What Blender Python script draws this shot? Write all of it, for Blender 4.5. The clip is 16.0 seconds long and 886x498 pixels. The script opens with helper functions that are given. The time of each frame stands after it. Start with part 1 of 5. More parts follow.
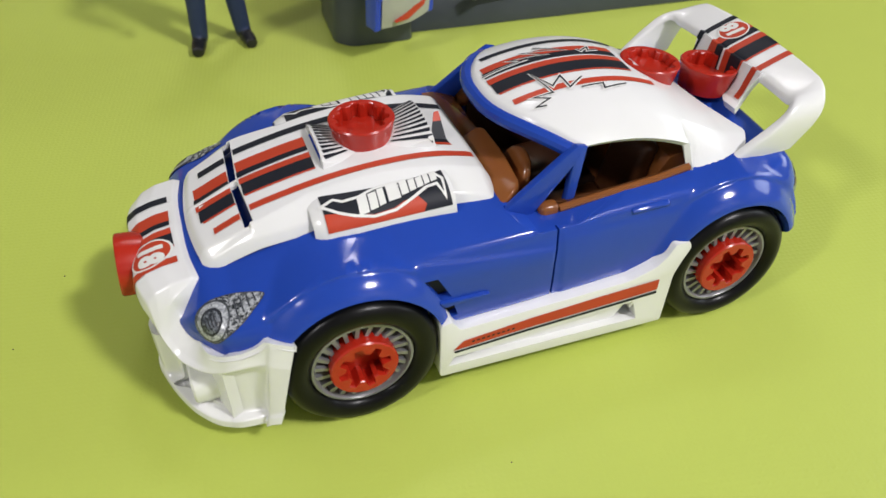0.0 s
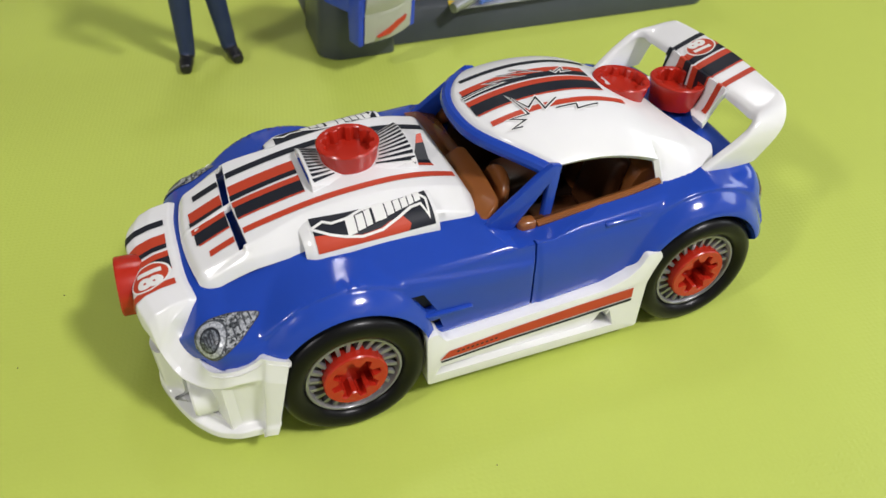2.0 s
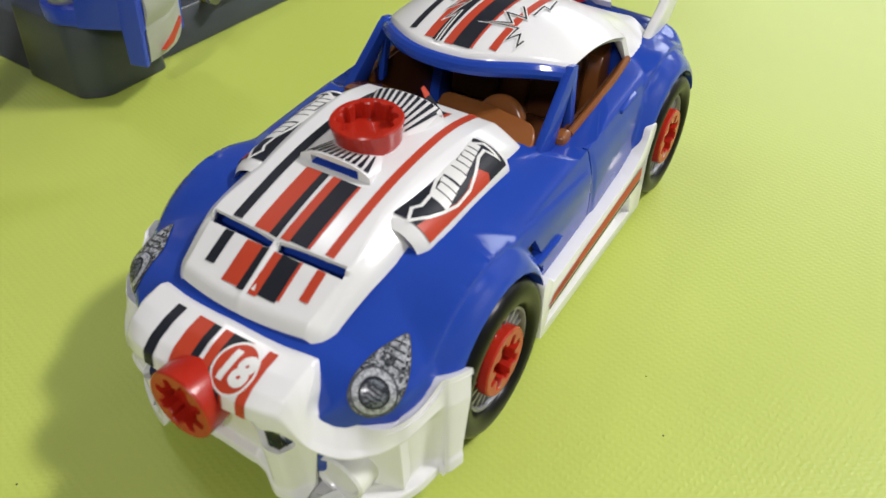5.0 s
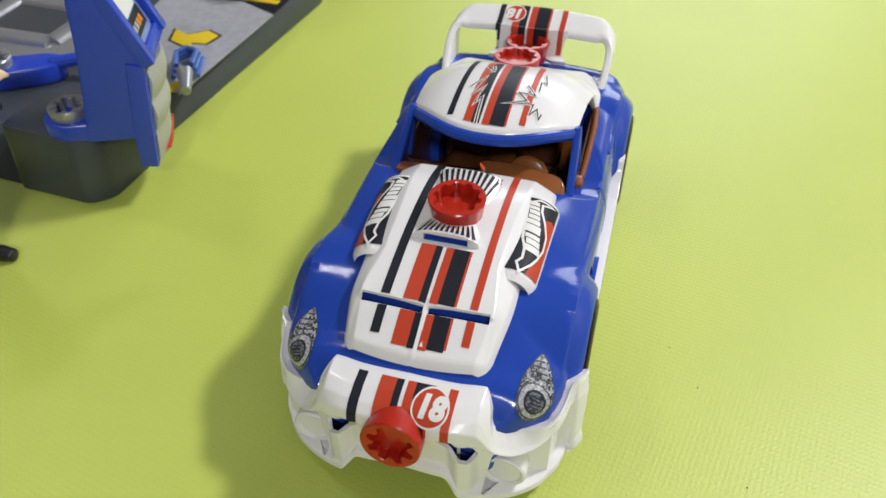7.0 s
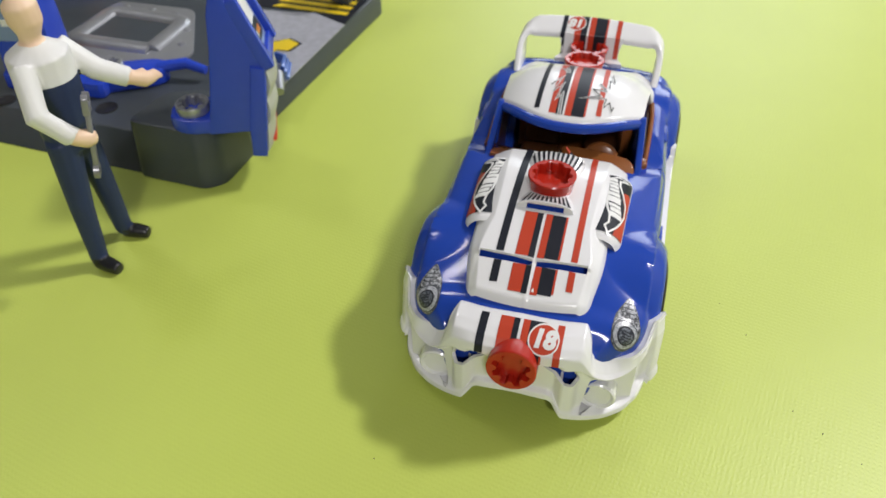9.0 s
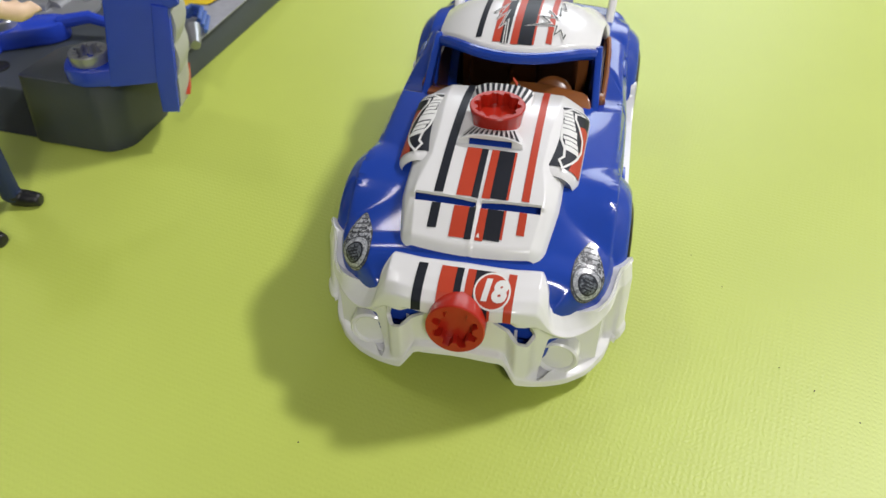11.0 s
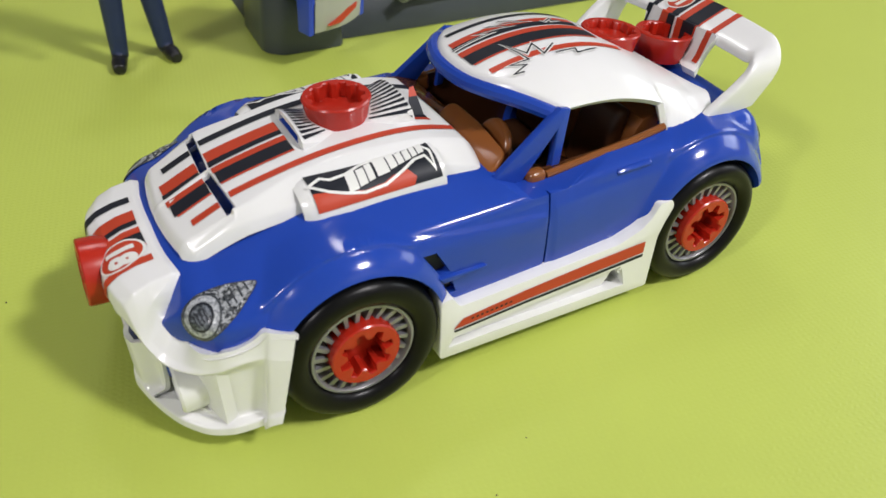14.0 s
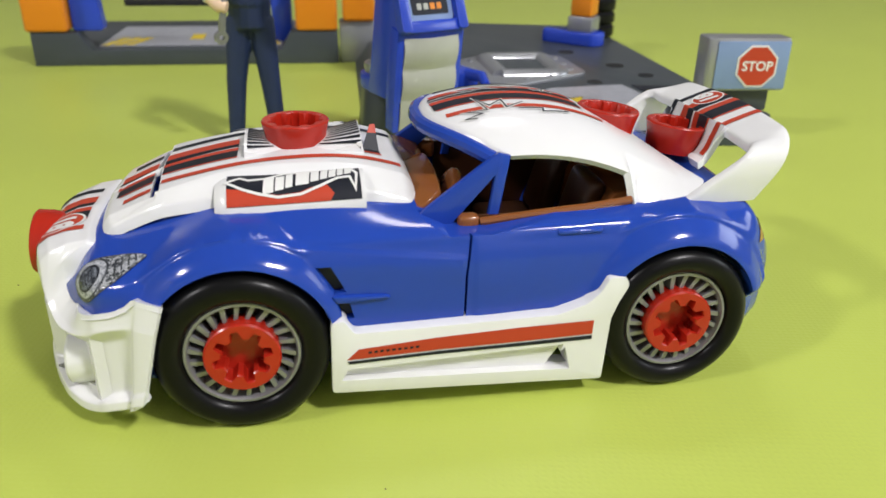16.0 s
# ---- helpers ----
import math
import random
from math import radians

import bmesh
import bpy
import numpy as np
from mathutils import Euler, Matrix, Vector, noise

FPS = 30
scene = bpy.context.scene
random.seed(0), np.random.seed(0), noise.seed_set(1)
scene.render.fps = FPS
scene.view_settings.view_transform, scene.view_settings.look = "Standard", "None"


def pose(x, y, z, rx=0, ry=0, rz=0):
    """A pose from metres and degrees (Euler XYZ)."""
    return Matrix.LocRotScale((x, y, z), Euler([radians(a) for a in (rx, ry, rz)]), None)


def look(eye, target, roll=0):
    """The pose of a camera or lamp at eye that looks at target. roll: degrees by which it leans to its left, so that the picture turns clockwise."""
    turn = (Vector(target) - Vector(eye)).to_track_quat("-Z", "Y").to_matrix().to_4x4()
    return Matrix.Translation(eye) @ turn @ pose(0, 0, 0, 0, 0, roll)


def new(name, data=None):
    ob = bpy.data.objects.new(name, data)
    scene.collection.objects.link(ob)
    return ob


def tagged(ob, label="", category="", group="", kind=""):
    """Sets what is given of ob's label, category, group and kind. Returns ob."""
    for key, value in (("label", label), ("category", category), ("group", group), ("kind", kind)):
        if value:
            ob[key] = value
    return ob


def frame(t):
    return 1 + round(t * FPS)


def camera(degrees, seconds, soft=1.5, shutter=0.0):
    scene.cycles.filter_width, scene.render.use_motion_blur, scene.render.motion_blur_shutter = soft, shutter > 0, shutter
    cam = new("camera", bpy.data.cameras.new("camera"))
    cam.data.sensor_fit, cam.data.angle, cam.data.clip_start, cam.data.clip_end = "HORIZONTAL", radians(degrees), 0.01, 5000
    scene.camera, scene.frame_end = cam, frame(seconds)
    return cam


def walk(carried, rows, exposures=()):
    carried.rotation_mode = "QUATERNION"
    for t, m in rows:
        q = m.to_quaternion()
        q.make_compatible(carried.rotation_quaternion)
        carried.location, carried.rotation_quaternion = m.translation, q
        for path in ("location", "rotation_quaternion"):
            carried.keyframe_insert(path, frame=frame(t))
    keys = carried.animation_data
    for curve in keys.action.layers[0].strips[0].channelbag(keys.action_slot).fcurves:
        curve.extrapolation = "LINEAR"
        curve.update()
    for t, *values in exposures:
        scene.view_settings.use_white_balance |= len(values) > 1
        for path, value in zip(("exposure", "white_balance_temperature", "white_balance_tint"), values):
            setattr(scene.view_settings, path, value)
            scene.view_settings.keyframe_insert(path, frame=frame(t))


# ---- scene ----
from mathutils.bvhtree import BVHTree
from mathutils.kdtree import KDTree

cam = camera(59.3, 16.0)
PATH = [
    (0, (-0.115, -0.253, 0.251), (0.409, 1.16, -1.065), -0.2),
    (0.5, (-0.107, -0.266, 0.261), (0.412, 1.145, -1.058), -0.3),
    (1, (-0.108, -0.266, 0.27), (0.408, 1.144, -1.051), -0.3),
    (1.5, (-0.116, -0.262, 0.266), (0.402, 1.145, -1.057), -0.5),
    (2, (-0.116, -0.26, 0.268), (0.433, 1.133, -1.057), -0.7),
    (2.5, (-0.126, -0.261, 0.272), (0.49, 1.105, -1.053), -1.0),
    (3, (-0.125, -0.246, 0.269), (0.6, 1.065, -1.056), -1.2),
    (3.5, (-0.164, -0.218, 0.256), (0.688, 1.009, -1.074), -1.8),
    (4, (-0.203, -0.191, 0.245), (0.779, 0.928, -1.091), -2.2),
    (4.2, (-0.206, -0.179, 0.235), (0.834, 0.884, -1.102), -2.3),
    (6.3, (-0.279, -0.098, 0.262), (1.111, 0.396, -1.088), -1.0),
    (6.5, (-0.283, -0.087, 0.283), (1.114, 0.38, -1.071), -1.1),
    (7, (-0.311, -0.07, 0.308), (1.096, 0.352, -1.05), -1.2),
    (7.5, (-0.33, -0.063, 0.323), (1.091, 0.334, -1.028), -0.6),
    (8, (-0.35, -0.053, 0.337), (1.068, 0.352, -1.014), -1.0),
    (8.2, (-0.36, -0.047, 0.343), (1.061, 0.361, -1.005), -0.8),
    (10.3, (-0.412, -0.03, 0.315), (1.029, 0.352, -1.018), -1.3),
    (10.5, (-0.405, -0.031, 0.299), (1.041, 0.321, -1.037), -0.5),
    (11, (-0.364, -0.04, 0.283), (1.092, 0.271, -1.053), -0.3),
    (11.5, (-0.339, -0.051, 0.283), (1.118, 0.291, -1.043), 0.2),
    (12, (-0.321, -0.081, 0.28), (1.097, 0.421, -1.038), 0.7),
    (12.5, (-0.269, -0.145, 0.265), (1.05, 0.591, -1.046), 0.5),
    (13, (-0.223, -0.197, 0.246), (0.95, 0.775, -1.05), 0.3),
    (13.5, (-0.191, -0.226, 0.235), (0.791, 0.951, -1.049), 0.6),
    (14, (-0.147, -0.245, 0.227), (0.623, 1.119, -1.018), 0.5),
    (14.5, (-0.102, -0.264, 0.208), (0.433, 1.225, -1.015), 0.9),
    (15, (-0.069, -0.284, 0.207), (0.286, 1.335, -0.912), 0.8),
    (15.2, (-0.055, -0.282, 0.202), (0.279, 1.343, -0.915), 0.7),
    (15.5, (-0.053, -0.291, 0.189), (0.276, 1.408, -0.815), 0.6),
    (16, (-0.054, -0.299, 0.175), (0.295, 1.481, -0.667), 1.0),
]
EXPOSURE = [(0.0, 0.0), (3.5, 0.03), (6.5, 0.03), (8.0, 0.07), (10.5, 0.02), (12.0, 0.04), (13.5, 0.01), (15.0, 0.03), (16.0, 0.11)]
walk(cam, [(t, look(eye, target, roll)) for t, eye, target, roll in PATH], EXPOSURE)

cam.data.dof.use_dof = True
cam.data.dof.focus_distance = 0.335
cam.data.dof.aperture_fstop = 14.0

# ---- world and lamps ----
world = bpy.data.worlds.new("room_world")
scene.world = world
world.use_nodes = True
world.node_tree.nodes["Background"].inputs[0].default_value = (0.9, 0.95, 1.0, 1)
world.node_tree.nodes["Background"].inputs[1].default_value = 0.025


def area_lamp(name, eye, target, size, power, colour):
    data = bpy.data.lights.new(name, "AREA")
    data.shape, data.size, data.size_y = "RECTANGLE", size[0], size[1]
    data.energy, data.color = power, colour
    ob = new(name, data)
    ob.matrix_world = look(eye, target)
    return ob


WARM = (1.0, 0.968, 0.985)
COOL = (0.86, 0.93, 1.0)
# First two follow the shadows; the third is added fill without known source.
LAMPS = [((1.40, -1.96, 2.79), (0.42, 0.42), 122.0), ((-3.05, -1.15, 2.79), (0.42, 0.42), 82.0), ((0.55, 1.70, 2.79), (0.42, 0.42), 11.0)]
for place, size, power in LAMPS:
    area_lamp("ceiling_or_fill_light", place, (place[0], place[1], 0), size, power, WARM)
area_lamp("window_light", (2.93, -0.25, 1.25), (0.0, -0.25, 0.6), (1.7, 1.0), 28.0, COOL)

# ---- materials ----


def material(name, colour, rough=0.4, metal=0.0, spread=0.06, scale=60.0, bump=0.0, bump_scale=400.0, coat=0.0, sss=0.0, spec=0.5, alpha=None):
    m = bpy.data.materials.new(name)
    m.use_nodes = True
    nodes, links = m.node_tree.nodes, m.node_tree.links
    b = nodes["Principled BSDF"]
    coord = nodes.new("ShaderNodeTexCoord")
    n = nodes.new("ShaderNodeTexNoise")
    n.inputs["Scale"].default_value, n.inputs["Detail"].default_value = scale, 4.0
    links.new(coord.outputs["Object"], n.inputs["Vector"])
    ramp = nodes.new("ShaderNodeMixRGB")
    ramp.inputs[1].default_value = (*[c * (1 - spread) for c in colour], 1)
    ramp.inputs[2].default_value = (*[min(1.0, c * (1 + spread)) for c in colour], 1)
    links.new(n.outputs["Fac"], ramp.inputs[0])
    links.new(ramp.outputs[0], b.inputs["Base Color"])
    fine = nodes.new("ShaderNodeTexNoise")
    fine.inputs["Scale"].default_value, fine.inputs["Detail"].default_value = bump_scale, 3.0
    links.new(coord.outputs["Object"], fine.inputs["Vector"])
    span = nodes.new("ShaderNodeMapRange")
    span.inputs["To Min"].default_value, span.inputs["To Max"].default_value = rough * 0.97, min(1.0, rough * 1.03)
    links.new(fine.outputs["Fac"], span.inputs["Value"])
    links.new(span.outputs["Result"], b.inputs["Roughness"])
    if bump:
        bm_node = nodes.new("ShaderNodeBump")
        bm_node.inputs["Strength"].default_value, bm_node.inputs["Distance"].default_value = bump, 0.0005
        links.new(fine.outputs["Fac"], bm_node.inputs["Height"])
        links.new(bm_node.outputs["Normal"], b.inputs["Normal"])
    b.inputs["Metallic"].default_value = metal
    b.inputs["Specular IOR Level"].default_value = spec
    b.inputs["Coat Weight"].default_value = coat
    if sss:
        b.inputs["Subsurface Weight"].default_value = sss
        b.inputs["Subsurface Radius"].default_value = (0.004, 0.002, 0.001)
        b.inputs["Subsurface Scale"].default_value = 0.5
    return m


BLUE = material("blue_plastic", (0.016, 0.057, 0.375), 0.13, spread=0.05, bump=0.006, bump_scale=180, spec=0.40)
WHITE = material("white_plastic", (0.765, 0.765, 0.77), 0.20, spread=0.02)
RED = material("red_plastic", (0.41, 0.018, 0.008), 0.24, spread=0.06)
BROWN = material("brown_plastic", (0.235, 0.080, 0.022), 0.2, spread=0.08, bump=0.01)
# Two darkened copies of the brown, with the cabin's shade in their colour.
BROWN_DEEP_SHADE = material("brown_in_deep_shade", (0.018, 0.008, 0.004), 0.5)
BROWN_SHADED = material("brown_plastic_shaded", (0.075, 0.026, 0.009), 0.3, spread=0.08)
RUBBER = material("black_rubber", (0.004, 0.004, 0.0045), 0.3, spread=0.2, bump=0.05, bump_scale=500, spec=0.2)
SILVER = material("silver_paint", (0.26, 0.26, 0.275), 0.3, metal=0.35, spread=0.1)
BLACK = material("black_print", (0.013, 0.015, 0.023), 0.45, spread=0.1, spec=0.25)
PRINT_RED = material("red_print", (0.48, 0.052, 0.022), 0.42, spread=0.06, spec=0.3)
PRINT_WHITE = material("white_print", (0.76, 0.76, 0.74), 0.32, spread=0.02)
GREY_PRINT = material("grey_print", (0.035, 0.040, 0.050), 0.45, spread=0.5, scale=700)
AMBER = material("amber_print", (0.30, 0.16, 0.04), 0.25, spread=0.4, scale=400)
VOID = material("black_plastic", (0.008, 0.008, 0.009), 0.6)
CHARCOAL = material("charcoal_plastic", (0.050, 0.060, 0.070), 0.38, spread=0.1, bump=0.08, bump_scale=500)
GREY = material("grey_plastic", (0.36, 0.37, 0.39), 0.28, metal=0.55, spread=0.08, bump=0.05)
ORANGE = material("orange_plastic", (0.75, 0.24, 0.012), 0.3, spread=0.05)
YELLOW = material("yellow_print", (0.75, 0.55, 0.02), 0.4, spread=0.05)
TOOL_BLUE = material("tool_blue_plastic", (0.02, 0.06, 0.5), 0.25, spread=0.06)
CLEAR_BLUE = material("clear_blue_plastic", (0.16, 0.30, 0.78), 0.08, spread=0.06)
CLEAR_BLUE.node_tree.nodes["Principled BSDF"].inputs["Transmission Weight"].default_value = 0.45
SKY_PRINT = material("light_blue_print", (0.20, 0.29, 0.50), 0.4, spread=0.08)
CHECK = material("checker_plate_print", (0.42, 0.43, 0.48), 0.35, metal=0.2, spread=0.25, scale=160)
CREAM = material("cream_shelf_print", (0.42, 0.43, 0.38), 0.45, spread=0.15, scale=50)
NAVY = material("navy_cloth_paint", (0.014, 0.027, 0.085), 0.55, spread=0.15, bump=0.1)
SHIRT = material("white_shirt_paint", (0.72, 0.72, 0.70), 0.5, spread=0.05)
SKIN = material("flesh_paint", (0.80, 0.58, 0.40), 0.45, spread=0.04)
SHOE = material("black_shoe_paint", (0.01, 0.01, 0.012), 0.35)
# Room plaster out of view, its tone set for bounced fill.
PLASTER = material("bounce_plaster", (0.36, 0.36, 0.355), 0.8, spread=0.05, scale=4)
CRUMB = material("crumb_brown", (0.08, 0.06, 0.04), 0.8)
FLOOR = material("grey_floor", (0.34, 0.32, 0.29), 0.6, spread=0.15, scale=6)
WOOD = material("table_wood", (0.3, 0.18, 0.09), 0.5, spread=0.2, scale=12)


def mat_green():
    """Lime green leather-like table cover with a fine pressed grain."""
    m = material("lime_green_cover", (0.455, 0.54, 0.094), 0.45, spread=0.06, scale=9.0, spec=0.52)
    nodes, links = m.node_tree.nodes, m.node_tree.links
    b = nodes["Principled BSDF"]
    coord = nodes.new("ShaderNodeTexCoord")
    turn = nodes.new("ShaderNodeMapping")
    turn.inputs["Rotation"].default_value = (0, 0, radians(12))
    links.new(coord.outputs["Object"], turn.inputs["Vector"])
    waves = []
    for way, scale in (("X", 112.0), ("Y", 124.0)):
        w = nodes.new("ShaderNodeTexWave")
        w.bands_direction = way
        w.inputs["Scale"].default_value, w.inputs["Distortion"].default_value = scale, 2.0
        w.inputs["Detail Scale"].default_value = 2.0
        links.new(turn.outputs["Vector"], w.inputs["Vector"])
        waves.append(w)
    weave = nodes.new("ShaderNodeMath")
    weave.operation = "MULTIPLY"
    links.new(waves[0].outputs["Fac"], weave.inputs[0])
    links.new(waves[1].outputs["Fac"], weave.inputs[1])
    bump = nodes.new("ShaderNodeBump")
    bump.inputs["Strength"].default_value, bump.inputs["Distance"].default_value = 0.40, 0.0003
    grain = nodes.new("ShaderNodeTexNoise")
    grain.inputs["Scale"].default_value, grain.inputs["Detail"].default_value = 700.0, 2.0
    links.new(turn.outputs["Vector"], grain.inputs["Vector"])
    both = nodes.new("ShaderNodeMath")
    both.operation = "ADD"
    soft = nodes.new("ShaderNodeMath")
    soft.operation = "MULTIPLY"
    soft.inputs[1].default_value = 0.55
    links.new(weave.outputs["Value"], soft.inputs[0])
    links.new(soft.outputs["Value"], both.inputs[0])
    links.new(grain.outputs["Fac"], both.inputs[1])
    links.new(both.outputs["Value"], bump.inputs["Height"])
    links.new(bump.outputs["Normal"], b.inputs["Normal"])
    return m


GREEN = mat_green()


def speckle(name, dark, light, scale, low, high, rough=0.24):
    """A contrasty printed speckle under clear lacquer."""
    m = material(name, light, rough)
    nodes, links = m.node_tree.nodes, m.node_tree.links
    coord, n, ramp = nodes.new("ShaderNodeTexCoord"), nodes.new("ShaderNodeTexNoise"), nodes.new("ShaderNodeValToRGB")
    n.inputs["Scale"].default_value, n.inputs["Detail"].default_value, n.inputs["Distortion"].default_value = scale, 5.0, 1.2
    ramp.color_ramp.elements[0].position, ramp.color_ramp.elements[1].position = low, high
    ramp.color_ramp.elements[0].color, ramp.color_ramp.elements[1].color = (*dark, 1), (*light, 1)
    links.new(coord.outputs["Object"], n.inputs["Vector"])
    links.new(n.outputs["Fac"], ramp.inputs[0])
    links.new(ramp.outputs[0], nodes["Principled BSDF"].inputs["Base Color"])
    return m


LAMP_PRINT = speckle("lamp_chrome_print", (0.02, 0.024, 0.03), (0.55, 0.57, 0.61), 620.0, 0.42, 0.68)
LAMP_RING = speckle("lamp_ring_print", (0.16, 0.17, 0.19), (0.52, 0.54, 0.58), 700.0, 0.35, 0.62)
LAMP_CORE = speckle("lamp_core_print", (0.03, 0.035, 0.045), (0.22, 0.24, 0.28), 500.0, 0.40, 0.65)

# ---- mesh tools ----


def spline(xs, ys):
    """A smooth curve through the knots, as a function."""
    xs, ys = np.array(xs, float), np.array(ys, float)
    d = np.gradient(ys, xs)

    def f(x):
        x = min(max(x, xs[0]), xs[-1])
        i = min(max(int(np.searchsorted(xs, x)) - 1, 0), len(xs) - 2)
        h = xs[i + 1] - xs[i]
        t = (x - xs[i]) / h
        return float((1 + 2 * t) * (1 - t) ** 2 * ys[i] + t * (1 - t) ** 2 * h * d[i] + t * t * (3 - 2 * t) * ys[i + 1] + t * t * (t - 1) * h * d[i + 1])
    return f


def ease(a, b, x):
    t = min(1.0, max(0.0, (x - a) / (b - a)))
    return t * t * (3 - 2 * t)


def finish(bm, angle=35):
    bmesh.ops.remove_doubles(bm, verts=bm.verts, dist=1e-6)
    bmesh.ops.recalc_face_normals(bm, faces=bm.faces)
    me = bpy.data.meshes.new("mesh")
    bm.to_mesh(me)
    bm.free()
    for p in me.polygons:
        p.use_smooth = True
    me.set_sharp_from_angle(angle=radians(angle))
    return me


def put(name, me, mat, parent=None, label="", m=None):
    ob = new(name, me)
    if mat and not me.materials:
        me.materials.append(mat)
    if parent:
        ob.parent = parent
    if m is not None:
        ob.matrix_local = m
    if label:
        ob["label"] = label
    return ob


def part(name, bm, mat, parent=None, label="", m=None, angle=35):
    return put(name, finish(bm, angle), mat, parent, label, m)


def grid(f, nu, nv, close_u=False):
    bm = bmesh.new()
    rows = [[bm.verts.new(f(i / nu, j / nv)) for j in range(nv + 1)] for i in range(nu if close_u else nu + 1)]
    for i in range(nu):
        a, b = rows[i], rows[(i + 1) % len(rows)]
        for j in range(nv):
            bm.faces.new((a[j], b[j], b[j + 1], a[j + 1]))
    return bm


def cap_ends(bm):
    bmesh.ops.remove_doubles(bm, verts=bm.verts, dist=1e-6)
    bmesh.ops.holes_fill(bm, edges=[e for e in bm.edges if e.is_boundary], sides=0)
    return bm


def pierce(bm, inside, rounds=3):
    """Takes out the faces that lie in a hole and evens its edge."""
    gone = [f for f in bm.faces if inside(f.calc_center_median())]
    outer = {v for e in bm.edges if e.is_boundary for v in e.verts}
    bmesh.ops.delete(bm, geom=gone, context="FACES")
    for _ in range(rounds):
        edge = [e for e in bm.edges if e.is_boundary]
        near = {}
        for e in edge:
            for v in e.verts:
                near.setdefault(v, []).append(e.other_vert(v).co.copy())
        for v, others in near.items():
            if v not in outer and len(others) == 2:
                v.co = v.co * 0.4 + (others[0] + others[1]) * 0.3
    return bm


def within(outline, a, b):
    """Whether the point (a, b) lies in the outline."""
    hit = False
    for i in range(len(outline)):
        (x0, y0), (x1, y1) = outline[i - 1], outline[i]
        if (y0 > b) != (y1 > b) and a < (x1 - x0) * (b - y0) / (y1 - y0) + x0:
            hit = not hit
    return hit


def shell(bm, thick):
    bmesh.ops.recalc_face_normals(bm, faces=bm.faces)
    bmesh.ops.solidify(bm, geom=bm.faces[:], thickness=thick)
    return bm


def thicken(bm, thick):
    """A skin of a sheet, set in along its rounded normals, with a rim round every opening."""
    bmesh.ops.recalc_face_normals(bm, faces=bm.faces)
    bm.normal_update()
    outer, rim = bm.faces[:], [e for e in bm.edges if e.is_boundary]
    inner = {v: bm.verts.new(v.co - v.normal * thick) for v in bm.verts[:]}
    for f in outer:
        bm.faces.new([inner[v] for v in reversed(f.verts)])
    for e in rim:
        a, b = e.verts
        bm.faces.new((a, b, inner[b], inner[a]))
    return bm


def box(a, b, bevel=0.0, segments=2, bm=None):
    bm = bm or bmesh.new()
    r = bmesh.ops.create_cube(bm, size=1.0)
    for v in r["verts"]:
        v.co = Vector([(a[k] + b[k]) / 2 + v.co[k] * (b[k] - a[k]) for k in range(3)])
    if bevel:
        es = list({e for v in r["verts"] for e in v.link_edges})
        bmesh.ops.bevel(bm, geom=es, offset=bevel, segments=segments, affect="EDGES", profile=0.5)
    return bm


def prism(outline, y0, y1, bevel=0.0, axis="y", segments=2):
    """A flat outline pulled along an axis; the outline lies in the other two."""
    bm = bmesh.new()

    def place(p, d):
        return {"y": (p[0], d, p[1]), "z": (p[0], p[1], d), "x": (d, p[0], p[1])}[axis]
    a = [bm.verts.new(place(p, y0)) for p in outline]
    b = [bm.verts.new(place(p, y1)) for p in outline]
    bm.faces.new(a), bm.faces.new(b[::-1])
    for i in range(len(a)):
        j = (i + 1) % len(a)
        bm.faces.new((a[i], b[i], b[j], a[j]))
    bmesh.ops.recalc_face_normals(bm, faces=bm.faces)
    if bevel:
        caps = {f for v in (a[0], b[0]) for f in v.link_faces if len(f.verts) == len(a)}
        rim = [e for e in bm.edges if any(f in caps for f in e.link_faces)] if len(a) > 4 else bm.edges[:]
        bmesh.ops.bevel(bm, geom=rim, offset=bevel, segments=segments, affect="EDGES", profile=0.5, clamp_overlap=True)
    return bm


def rounded(outline, r, n=4):
    """The outline with its corners rounded by about r."""
    out = []
    k = len(outline)
    for i in range(k):
        p, a, b = Vector(outline[i]), Vector(outline[i - 1]), Vector(outline[(i + 1) % k])
        u, w = a - p, b - p
        ra = min(r, u.length * 0.45, w.length * 0.45)
        s, e = p + u.normalized() * ra, p + w.normalized() * ra
        for t in range(n + 1):
            t /= n
            q = s * (1 - t) ** 2 + p * 2 * t * (1 - t) + e * t * t
            out.append((q.x, q.y))
    return out


def tube(path, radii, sides=10, flat=1.0):
    """A bar swept along a path; flat squeezes its section."""
    path = [Vector(p) for p in path]
    radii = radii if isinstance(radii, (list, tuple)) else [radii] * len(path)
    bm = bmesh.new()
    rings = []
    for i, p in enumerate(path):
        d = (path[min(i + 1, len(path) - 1)] - path[max(i - 1, 0)]).normalized()
        up = Vector((0, 0, 1)) if abs(d.z) < 0.9 else Vector((1, 0, 0))
        a = d.cross(up).normalized()
        b = a.cross(d)
        rings.append([bm.verts.new(p + radii[i] * (math.cos(t) * a * flat + math.sin(t) * b)) for t in [2 * math.pi * k / sides for k in range(sides)]])
    for r, s in zip(rings, rings[1:]):
        for k in range(sides):
            bm.faces.new((r[k], r[(k + 1) % sides], s[(k + 1) % sides], s[k]))
    bm.faces.new(rings[0][::-1]), bm.faces.new(rings[-1])
    return bm


